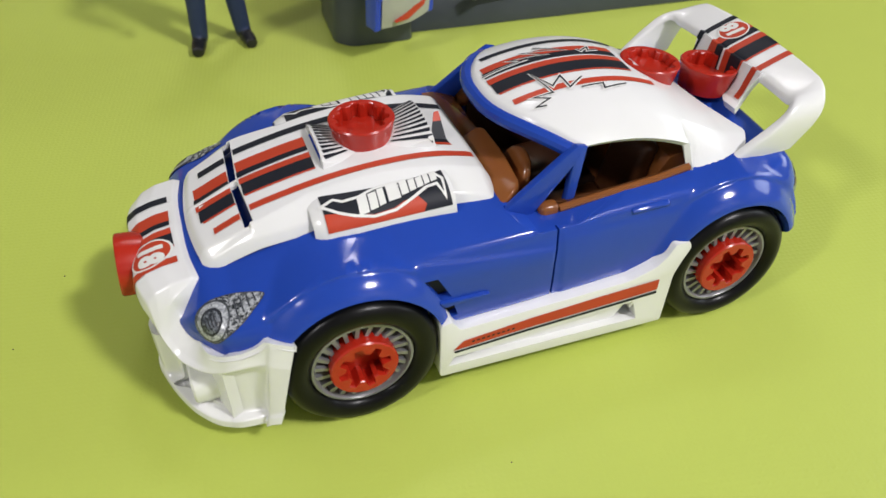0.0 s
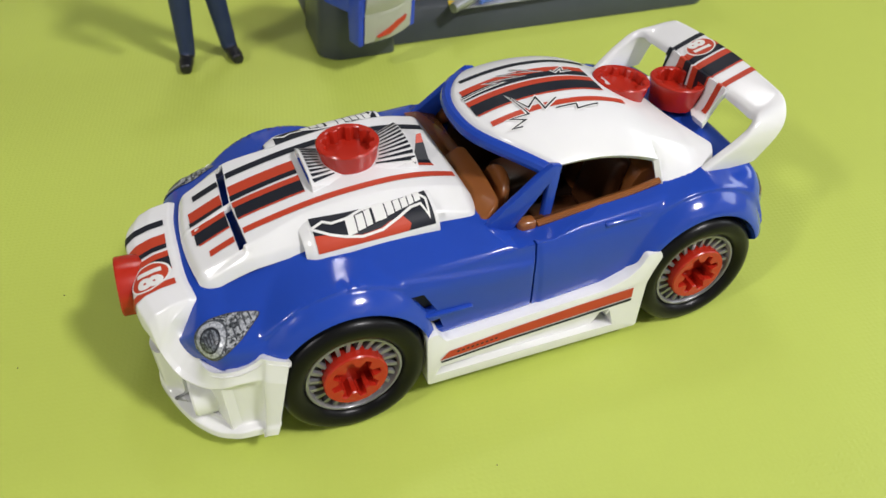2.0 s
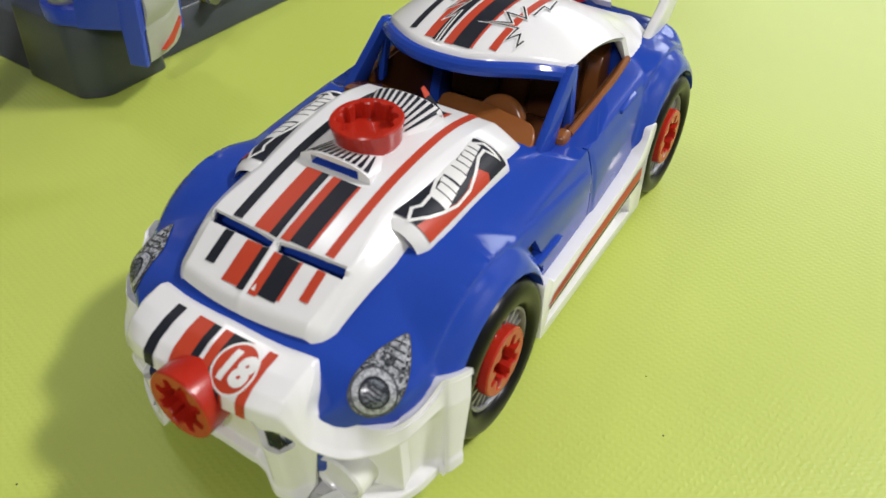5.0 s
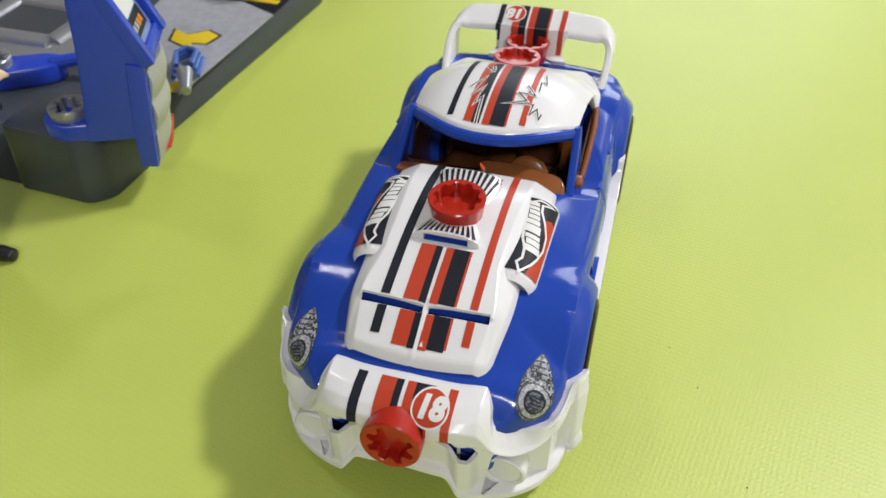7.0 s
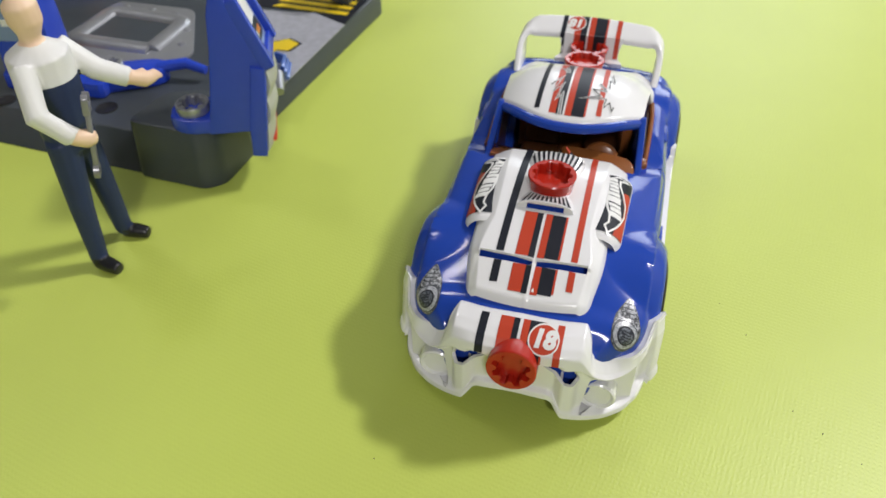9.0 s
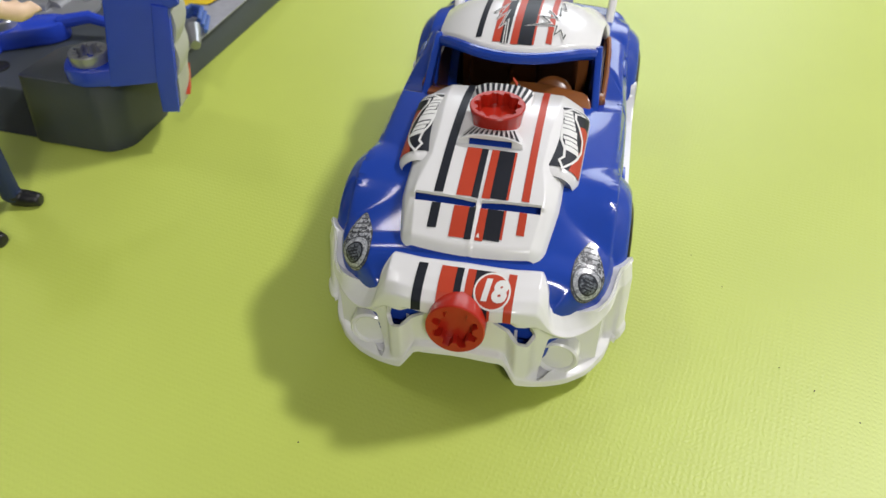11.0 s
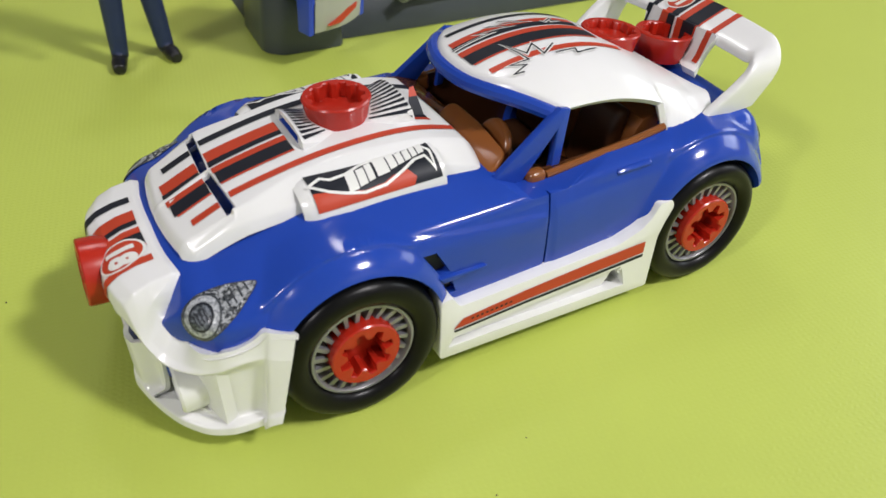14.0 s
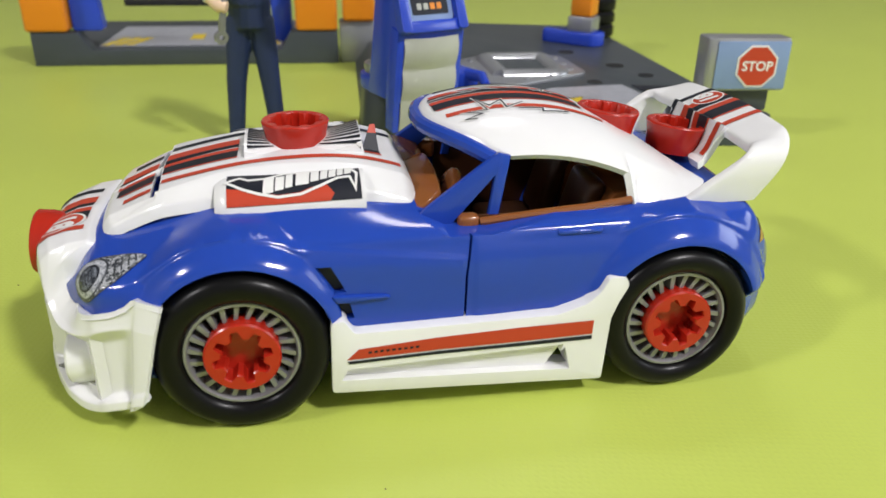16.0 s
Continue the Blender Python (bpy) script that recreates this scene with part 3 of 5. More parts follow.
for side in (-1, 1):
    for k in range(-5, 6):
        a = radians(90 + 90 * side + k * 9.2)
        d = radians(90 + 90 * side + k * 3.6)
        p = Vector((PAD_X + 0.0126 * math.cos(a), 0.0126 * math.sin(a)))
        way = Vector((math.cos(d), math.sin(d)))
        reach = ((0.0182 if side > 0 else 0.0240) - abs(p.x - PAD_X)) / abs(way.x)
        across = Vector((-way.y, way.x))
        q = [p - across * 0.0003, p + way * reach - across * 0.0008, p + way * reach + across * 0.0008, p + across * 0.0003]
        decal("comb_line", flat_shape([p for p in q]), pad_tree, TOP, BLACK, pad)
decal("worn_spot", flat_shape([(-0.1208, -0.0036), (-0.1185, -0.0028), (-0.1206, -0.0020)]), hood_tree, TOP, PRINT_WHITE, hood, lift=0.0004)
decal("badge_corner", flat_shape([(-0.0300, -0.0098), (-0.0232, -0.0100), (-0.0232, -0.0126), (-0.0300, -0.0122)]), hood_tree, TOP, BLACK, hood)
decal("badge_edge", flat_shape([(-0.0300, -0.0122), (-0.0232, -0.0126), (-0.0226, -0.0142), (-0.0300, -0.0138)]), hood_tree, TOP, PRINT_RED, hood)

FLAP = [Vector((-0.0302, -0.0106, 0.0826)), Vector((-0.0234, -0.0104, 0.0812)), Vector((-0.0242, -0.0030, 0.0908)), Vector((-0.0262, -0.0032, 0.0908))]


def flap_piece(a, b):
    """A thin bent slip between two shares of the flap's height."""
    bm = bmesh.new()
    rim = [FLAP[0].lerp(FLAP[3], a), FLAP[1].lerp(FLAP[2], a), FLAP[1].lerp(FLAP[2], b), FLAP[0].lerp(FLAP[3], b)]
    bm.faces.new([bm.verts.new(p) for p in rim])
    return thicken(bm, 0.0003)


flap = part("sticker_flap", flap_piece(0.0, 0.68), BLACK, hood, "peeled corner of a black sticker standing up")
part("flap_tip", flap_piece(0.68, 1.0), PRINT_RED, flap, "red tip")

big_socket = finish(socket(0.0118, 0.0106, 0.0015, 0.0120, 1.10, 10, 0.0060))
shallow_socket = finish(socket(0.0118, 0.0106, 0.0015, 0.0120, 1.10, 10, 0.0036))
put("engine_socket", big_socket, RED, hood, "red plastic toothed socket on the bonnet", pose(PAD_X, 0, 0.0812))

def stroke(pts, width, closed=True):
    """A jagged line, as one band."""
    bm = bmesh.new()
    rows = []
    for i, p in enumerate(pts):
        a, b = (pts[i - 1], pts[(i + 1) % len(pts)]) if closed else (pts[max(i - 1, 0)], pts[min(i + 1, len(pts) - 1)])
        u, w = (Vector(p) - Vector(a)), (Vector(b) - Vector(p))
        u, w = (u if u.length else w).normalized(), (w if w.length else u).normalized()
        n = Vector((-u.y - w.y, u.x + w.x))
        k = n.normalized() * width / 2 / max(0.35, n.length / 2)
        rows.append([bm.verts.new((p[0] + s * k.x, p[1] + s * k.y, 0)) for s in (-1, 1)])
    for r, q in zip(rows, rows[1:] + (rows[:1] if closed else [])):
        bm.faces.new((r[0], q[0], q[1], r[1]))
    bmesh.ops.triangulate(bm, faces=bm.faces)
    return bm


# rounded side pods with stickers
POD_Y, POD_Z, POD_RY, POD_RZ = 0.0288, 0.0702, 0.0126, 0.0100


def pod_at(s, x, degrees_round, lift=0.0):
    """A point on the pod, by its length and the angle round it."""
    a = radians(degrees_round)
    k = (x + 0.0835) / 0.0520
    end = max(0.0, 1 - k / 0.10)
    shrink = 1 - 0.16 * end * end
    return (x, s * (POD_Y + 0.0018 * k + (POD_RY * shrink + lift) * math.cos(a)), POD_Z + 0.0018 * k + (POD_RZ * shrink + lift) * math.sin(a))


def pod(s):
    return cap_ends(grid(lambda u, v: pod_at(s, -0.0840 + 0.0525 * u, -20 + 150 * v), 30, 28))


def pod_wrap(s, x0, x1, a0, a1, lift=0.0003):
    return lambda u, v: pod_at(s, x0 + (x1 - x0) * u, a0 + (a1 - a0) * v, lift)


def pod_shape(bm, s, lift):
    for v in bm.verts:
        v.co = pod_at(s, v.co.x, v.co.y, lift)
    return bm


def fine(bm, step):
    for _ in range(5):
        long = [e for e in bm.edges if Vector((e.verts[0].co.x - e.verts[1].co.x, (e.verts[0].co.y - e.verts[1].co.y) * 0.00015)).length > step]
        if not long:
            break
        bmesh.ops.subdivide_edges(bm, edges=long, cuts=1)
        bmesh.ops.triangulate(bm, faces=bm.faces)
    return bm


for s in (-1, 1):
    p = part("side_pod", pod(s), WHITE, hood, "rounded white pod with a black and red sticker")
    part("sticker", grid(pod_wrap(s, -0.0795, -0.0330, 20, 100), 24, 14), BLACK, p, "black sticker with a white flame and lettering bars", angle=60)
    part("sticker_band", fine(pod_shape(fine(flat_shape([(-0.0795, 20), (-0.0440, 20), (-0.0425, 34), (-0.0450, 52), (-0.0530, 46), (-0.0600, 40), (-0.0690, 40), (-0.0745, 52), (-0.0795, 56)]), 0.0025), s, 0.0004), 1), PRINT_RED, p, "red lower band", angle=60)
    flame = [(-0.0800, 70), (-0.0740, 52), (-0.0690, 42), (-0.0620, 33), (-0.0540, 36), (-0.0470, 50), (-0.0410, 64), (-0.0368, 66), (-0.0350, 40), (-0.0342, 74), (-0.0372, 95), (-0.0440, 93), (-0.0520, 88), (-0.0600, 84), (-0.0660, 74), (-0.0720, 72), (-0.0750, 80)]
    ring = stroke([(x, a * 0.00019) for x, a in flame], 0.0010)
    for v in ring.verts:
        v.co.y /= 0.00019
    part("flame_edge", pod_shape(fine(ring, 0.002), s, 0.00065), PRINT_WHITE, p, "white flame outline", angle=60)
    inner = [(-0.0775, 67), (-0.0733, 56), (-0.0685, 46), (-0.0620, 37), (-0.0545, 40), (-0.0475, 54), (-0.0415, 68), (-0.0366, 72), (-0.0354, 62), (-0.0350, 75), (-0.0376, 91), (-0.0440, 89), (-0.0520, 84), (-0.0600, 80), (-0.0655, 70), (-0.0715, 67)]
    part("flame", pod_shape(fine(flat_shape(inner), 0.002), s, 0.0006), BLACK, p, "black flame field", angle=60)
    x0 = -0.0672
    for k, (wide, tall) in enumerate(((0.0042, 37), (0.0036, 33), (0.0030, 34), (0.0052, 37), (0.0034, 31), (0.0030, 26), (0.0030, 24), (0.0026, 24), (0.0030, 23))):
        if k == 3:
            x0 += 0.0006
        base = 40 + 1100 * (x0 + 0.0672)
        bar = [(x0, base), (x0 + wide - 0.0005, base + 2.4), (x0 + wide, base + tall), (x0 + 0.0005, base + tall - 2.4)]
        part("lettering_bar", pod_shape(fine(flat_shape(bar), 0.002), s, 0.0007), PRINT_WHITE, p, angle=60)
        x0 += wide

# white roof with its rear quarters
roof_zc = spline([-0.0060, 0.0050, 0.0180, 0.0320, 0.0480, 0.0620, 0.0760, 0.0900, 0.1010], [0.0952, 0.0983, 0.1004, 0.1008, 0.0988, 0.0942, 0.0868, 0.0792, 0.0738])
roof_w = spline([-0.0060, 0.0180, 0.0450, 0.0640, 0.0900], [0.0400, 0.0425, 0.0440, 0.0455, 0.0450])
roof_ze = spline([-0.0060, 0.0180, 0.0300, 0.0450, 0.0580, 0.0700, 0.0900], [0.0860, 0.0885, 0.0888, 0.0872, 0.0838, 0.0790, 0.0715])


def roof_front(q):
    return -0.0062 + 0.0245 * abs(q) ** 2.2


roof_rear = spline([0, 0.30, 0.55, 0.78, 1.0], [0.0870, 0.0905, 0.0975, 0.1010, 0.0890])


def roof_back(q):
    return roof_rear(abs(q))


def roof_sheet(u, v):
    q = 2 * v - 1
    x = roof_front(q) + (roof_back(q) - roof_front(q)) * u
    zc, ze, w = roof_zc(x), roof_ze(x), roof_w(x)
    k = abs(q)
    y = w * math.copysign(k ** 0.92, q)
    z = zc - (zc - ze) * k ** 2.7
    rear = min(1.0, max(0.0, (x - 0.0655) / 0.0025)) * max(0.0, (k - 0.80) / 0.20)
    z -= max(0.0, ze - 0.0662) * rear
    y += math.copysign((0.0042 + 0.0030 * ease(0.0680, 0.0860, x)) * rear, q)
    if u < 0.03:
        z -= 0.0022 * ((0.03 - u) / 0.03) ** 2
    if k > 0.84 and 0.0700 < x < 0.0851:
        y += math.copysign(0.0008 * math.sin((x - 0.0700) * 1250), q) * min(1.0, (k - 0.84) / 0.1)
    return (x, y, z)


roof_mesh = finish(shell(grid(roof_sheet, 96, 72), 0.0024), 40)
roof = put("roof", roof_mesh, WHITE, car, "white roof panel with stripes and starburst graphics")
roof_tree = tree_of(roof_mesh)
ROOF_STRIPES = [(0.0175, 0.0205, "b"), (0.0075, 0.0115, "r"), (0.0035, 0.0075, "b"), (-0.0015, 0.0022, "r"), (-0.0088, -0.0015, "b"), (-0.0098, -0.0088, "r"), (-0.0185, -0.0155, "r")]
for y0, y1, ink in ROOF_STRIPES:
    m = abs(y0 + y1) / 2
    decal("stripe", strip(roof_front(m / 0.042) + 0.0045, 0.058 if m < 0.012 else 0.0640, y0, y1, 24), roof_tree, TOP, INK[ink], roof)


def burst(pts, parent):
    """A jagged streak in white with a thin black line."""
    for k, (width, ink) in enumerate(((0.0019, "w"), (0.0007, "b"))):
        decal("starburst", stroke(pts, width, False), roof_tree, TOP, INK[ink], parent, lift=0.0004 + 0.00015 * k, step=0.0014)


burst([(0.0120, -0.0245), (0.0080, -0.0238), (0.0145, -0.0218), (0.0090, -0.0190), (0.0170, -0.0195), (0.0140, -0.0060), (0.0185, -0.0160), (0.0240, -0.0110), (0.0245, -0.0190), (0.0320, -0.0140)], roof)
burst([(-0.0020, 0.0052), (0.0160, 0.0060), (0.0110, 0.0090), (0.0260, 0.0068), (0.0170, 0.0118), (0.0350, 0.0082), (0.0240, 0.0140)], roof)
burst([(0.0290, -0.0202), (0.0385, -0.0198), (0.0378, -0.0226), (0.0485, -0.0206)], roof)
burst([(0.0410, 0.0080), (0.0422, 0.0060), (0.0472, 0.0100), (0.0458, 0.0064), (0.0510, 0.0078)], roof)
put("roof_socket", shallow_socket, RED, roof, "red plastic toothed socket on the roof", pose(0.0722, 0, 0.0818, 0, 6, 0))
put("rear_socket", big_socket, RED, car, "red plastic toothed socket behind the roof", pose(0.1040, 0, 0.0745, 0, 6, 0))

# blue windscreen header, pillars
part("windscreen_header", tube([(roof_front(q / 12) - 0.0006, 0.0425 * math.copysign(abs(q / 12) ** 0.92, q), roof_zc(roof_front(q / 12)) - (roof_zc(roof_front(q / 12)) - roof_ze(roof_front(q / 12))) * abs(q / 12) ** 2.7 - 0.0034) for q in range(-12, 13)], 0.0030), BLUE, car, "blue curved windscreen header")
for s in (-1, 1):
    part("pillar", prism([(-0.0140, 0.0690), (-0.0105, 0.0622), (-0.0042, 0.0622), (0.0142, 0.0822), (0.0112, 0.0622), (0.0150, 0.0622), (0.0200, 0.0895), (0.0160, 0.0905), (0.0125, 0.0885)], -0.0018, 0.0018, 0.0006), BLUE, car, "blue windscreen pillar with a small triangular window", m=pose(0, s * 0.0505, 0, s * 5, 0, 0))
    part("sill_trim", tube([(0.0085, s * 0.0480, 0.0662), (0.030, s * 0.0485, 0.0684), (0.050, s * 0.0485, 0.0698), (0.0660, s * 0.0475, 0.0712)], 0.0016, 8), BROWN, car, "brown window sill trim")
    part("hinge_block", box((0.0005, s * 0.0465 - 0.003, 0.0600), (0.0085, s * 0.0465 + 0.003, 0.0690), 0.0022, 4), BROWN, car, "brown block behind the small window")

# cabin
# Floor, door liners and seats carry the cabin's shade as colour.
cabin = part("cabin", shell(prism(rounded([(-0.0125, -0.0410), (0.004, -0.0455), (0.066, -0.0465), (0.073, -0.039), (0.073, 0.039), (0.066, 0.0465), (0.004, 0.0455), (-0.0125, 0.0410)], 0.004), 0.0285, 0.0300, axis="z"), 0.0002), BROWN_DEEP_SHADE, car, "brown cabin floor, darkened for cabin shade")


def dash_block(outline, top, falls):
    """A rounded block whose top falls away to the front and, by falls, to the side."""
    bm = prism(rounded(outline, 0.0035, 4), 0.0480, top, 0.0012, axis="z", segments=3)
    for v in bm.verts:
        if v.co.z > 0.06:
            v.co.z -= 0.0040 * ease(-0.0060, -0.0155, v.co.x) + falls * max(0.0, (-v.co.y - 0.015) / 0.025)
    return bm


dash = part("dashboard", dash_block([(-0.0160, 0.0008), (-0.0030, 0.0008), (-0.0026, -0.0200), (-0.0036, -0.0385), (-0.0100, -0.0425), (-0.0160, -0.0425)], 0.0774, 0.0030), BROWN, cabin, "glossy brown dashboard with a raised driver's half", angle=60)
part("lower_shelf", prism([(-0.0160, 0.0480), (-0.0160, 0.0732), (-0.0100, 0.0726), (-0.0010, 0.0690), (0.0010, 0.0660), (0.0010, 0.0480)], 0.0010, 0.0425, 0.0010), BROWN, dash, "lower half of the dashboard")
part("steering_wheel", lathe([(0.0002, 0.0), (0.0090, 0.0), (0.0106, 0.0008), (0.0112, 0.0020), (0.0106, 0.0034), (0.0090, 0.0042), (0.0002, 0.0042)], 40, "x"), BROWN, cabin, "solid brown steering wheel disc", pose(0.0030, -0.0215, 0.0662, 0, 24, 0), angle=60)
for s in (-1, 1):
    part("side_liner", prism([(0.0080, 0.0300), (0.0080, 0.0680), (0.0350, 0.0682), (0.0660, 0.0705), (0.0660, 0.0300)], s * 0.0452, s * 0.0464), BROWN_SHADED, cabin, "brown inner door panel, darkened for cabin shade")
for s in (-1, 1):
    part("seat", box((0.024, s * 0.020 - 0.013, 0.0302), (0.050, s * 0.020 + 0.013, 0.042), 0.003, 3), BROWN_SHADED, cabin, "brown seat, darkened for cabin shade")
    part("backrest", box((-0.004, -0.012, 0.0), (0.004, 0.012, 0.034), 0.0032, 3), BROWN_SHADED, cabin, "brown seat back, darkened for cabin shade", pose(0.051, s * 0.020, 0.040, 0, 16, 0))
part("rear_shelf", prism([(0.0600, 0.030), (0.0600, 0.0640), (0.0640, 0.0700), (0.0728, 0.0720), (0.0728, 0.030)], -0.038, 0.038, 0.0012), BROWN, cabin, "brown rear shelf")

# rear wing


WING = [(-0.0468, 0.0690, 0.0872, 0.1165), (-0.0474, 0.0745, 0.0935, 0.1200), (-0.0478, 0.0800, 0.1010, 0.1236), (-0.0470, 0.0848, 0.1078, 0.1264), (-0.0440, 0.0880, 0.1125, 0.1288), (-0.0390, 0.0891, 0.1146, 0.1302), (-0.0220, 0.0899, 0.1150, 0.1318), (0.0000, 0.0904, 0.1150, 0.1324)]
WING += [(-y, z, a, b) for y, z, a, b in WING[-2::-1]]
wing_way = [spline(range(len(WING)), [w[k] for w in WING]) for k in range(4)]


def wing_loop(u, v):
    """A flat rounded bar that rises from one side, crosses and comes down again."""
    s = v * (len(WING) - 1)
    y, z, a, b = [w(s) for w in wing_way]
    d = Vector((wing_way[0](s + 0.02) - wing_way[0](s - 0.02), wing_way[1](s + 0.02) - wing_way[1](s - 0.02))).normalized()
    t = 2 * math.pi * u
    c, sn = math.cos(t), math.sin(t)
    along = math.copysign(abs(c) ** 0.35, c)
    out = math.copysign(abs(sn) ** 0.5, sn) * 0.0023
    x = (a + b) / 2 + along * (b - a) / 2
    lean = 0.0030 * along * ease(0.0465, 0.0380, abs(y))
    return (x, y - d.y * out, z + d.x * out + lean)


wing = part("rear_wing", cap_ends(grid(wing_loop, 36, 96, close_u=True)), WHITE, car, "white rear wing with a striped centre and open sides", angle=50)
wing_mesh = wing.data


slab_x = spline([0, 0.25, 0.5, 0.75, 1], [0.1052, 0.1096, 0.1128, 0.1150, 0.1170])
slab_z = spline([0, 0.25, 0.5, 0.75, 1], [0.0728, 0.0742, 0.0780, 0.0838, 0.0893])


def slab(u, v):
    q = 2 * v - 1
    w = 0.0232 - 0.0030 * math.sin(math.pi * min(1.0, u * 1.1)) - 0.0012 * u
    return (slab_x(u) + 0.0065 * (1 - u) * max(0.0, 1 - 2.2 * q * q), w * q, slab_z(u))


slab_mesh = finish(shell(grid(slab, 24, 24), 0.0030), 40)
put("centre_slab", slab_mesh, WHITE, wing, "white striped centre of the wing")
wing_tree, slab_tree = tree_of(wing_mesh), tree_of(slab_mesh)
for y0, y1, ink in ROOF_STRIPES:
    decal("stripe", strip(0.1158, 0.1322, y0 * 1.05, y1 * 1.05, 24), wing_tree, TOP, INK[ink], wing)
    decal("stripe", strip(0.1085, 0.1168, y0 * 1.05, y1 * 1.05, 24), slab_tree, TOP, INK[ink], wing)


def number_badge(cx, cy, r, tree, frame_m, parent, turn, squash=1.0):
    """A red disc with a white ring and a race number."""
    parts = [("badge_ring", ring_shape(round_outline(0, 0, r), round_outline(0, 0, r * 0.88)), PRINT_WHITE, 0.0004), ("badge_disc", flat_shape(round_outline(0, 0, r * 0.9)), PRINT_RED, 0.00042), ("race_number", text_shape("18", r * 1.46, 0.14, r * 0.085), PRINT_WHITE, 0.0006)]
    for name, bm, mat, lift in parts:
        bmesh.ops.scale(bm, vec=(1, squash, 1), verts=bm.verts)
        bmesh.ops.rotate(bm, cent=(0, 0, 0), matrix=Matrix.Rotation(radians(turn), 3, "Z"), verts=bm.verts)
        bmesh.ops.translate(bm, vec=(cx, cy, 0), verts=bm.verts)
        decal(name, bm, tree, frame_m, mat, parent, lift=lift, step=0.0016)


number_badge(0.1245, 0.0118, 0.0066, wing_tree, TOP, wing, 90)

# front bumper: striped cap above, wide lip below
nose_x = spline([0, 0.020, 0.0318, 0.0372, 0.0400, 0.0450, 0.052, 0.0600, 0.0640, 0.0702], [-0.1307, -0.1301, -0.1288, -0.1296, -0.1306, -0.1335, -0.1285, -0.1195, -0.1110, -0.0990])
NOSE_TOP = [(0.0, 0.0622), (0.0318, 0.0611), (0.0372, 0.0554), (0.0400, 0.0492), (0.0450, 0.0454), (0.0520, 0.0443), (0.0585, 0.0451), (0.0632, 0.0474), (0.0643, 0.0496), (0.0651, 0.0531), (0.0664, 0.0532), (0.0702, 0.0519)]
FRONT = [(0.0, -0.1498), (0.0250, -0.1490), (0.0318, -0.1468), (0.0415, -0.1425), (0.0500, -0.1372), (0.0585, -0.1280), (0.0632, -0.1190), (0.0646, -0.1120), (0.0668, -0.1092), (0.0702, -0.1012)]
CREST = [(0.0, 0.0478), (0.0318, 0.0474), (0.0360, 0.0440), (0.0450, 0.0372), (0.0520, 0.0362), (0.0600, 0.0384), (0.0640, 0.0420), (0.0702, 0.0420)]
LOW = [(0.0, 0.0230), (0.0180, 0.0226), (0.0200, 0.0214), (0.0255, 0.0124), (0.0270, 0.0116), (0.0350, 0.0094), (0.0480, 0.0074), (0.0600, 0.0082), (0.0650, 0.0120), (0.0702, 0.0160)]


front_x, crest_z, low_z = [spline([k[0] for k in knots], [k[1] for k in knots]) for knots in (FRONT, CREST, LOW[4:])]


def along(knots, y):
    return float(np.interp(y, [k[0] for k in knots], [k[1] for k in knots]))


def nose_section(y):
    """Rows of (share, x, y, z) from the flange at the rear over the roll, the crest and the recessed face to the lip and its underside."""
    e = 0.0004
    run = Vector((front_x(y + e) - front_x(y - e), min(y + e, 0.0702) - max(y - e, 0.0))).normalized()
    x, top, crest, low = front_x(y), along(NOSE_TOP, y), crest_z(y), low_z(y) if y > 0.0270 else along(LOW, y)
    cap = ease(0.0400, 0.0318, y)
    face = (0.0042 - 0.0012 * ease(0.0560, 0.0620, y)) * ease(0.029, 0.035, y) * ease(0.0650, 0.0638, y)
    mouth = 0.0050 * ease(0.0255, 0.0205, y)

    def at(share, inward, z):
        return (share, x + inward * run.y, max(0.0, y - inward * run.x), z)
    back = nose_x(y)
    slant = (0.0016 + 0.0062 * ease(0.0592, 0.0480, y)) * (1 - cap)
    rear_y = y * cap + max(0.0, y - slant * run.x) * (1 - cap)
    rear_x = back * cap + (x + slant * run.y) * (1 - cap)
    rows = [(0.0, rear_x + 0.0060 * ease(0.0640, 0.0560, y), rear_y - 0.0060 * ease(0.0560, 0.0640, y), top - 0.0020 - 0.001 * cap), (0.06, rear_x + 0.0008, rear_y, top - 0.0004), (0.08, rear_x, rear_y, top)]
    rows.append((0.20, rear_x + (x - rear_x) * 0.42, y + (rear_y - y) * 0.58, top + (crest - top) * (0.42 - 0.34 * cap)))
    rows.append((0.30, rear_x + (x - rear_x) * 0.74, y + (rear_y - y) * 0.26, top + (crest - top) * (0.74 - 0.48 * cap)))
    rows.append((0.40, rear_x + (x - rear_x) * (1 - 0.05 * cap), y, crest + (top - crest) * 0.40 * cap + 0.0006))
    rows.append(at(0.46, 0.0, crest))
    rows.append(at(0.52, face + mouth * 0.7, crest - 0.0024 - 0.0022 * (1 - cap)))
    rows += [at(0.74, face + mouth, low + 0.0052), at(0.82, mouth * 0.6 - 0.0008, low + 0.0036), at(0.92, mouth * 0.6 - 0.0012, low), at(1.0, 0.0050, low - 0.0002)]
    lean = 0.0100 * ease(0.0625, 0.0702, y)
    return [(share, px - lean * min(1.0, max(0.0, (0.0520 - pz) / 0.0400)), py, pz) for share, px, py, pz in rows]


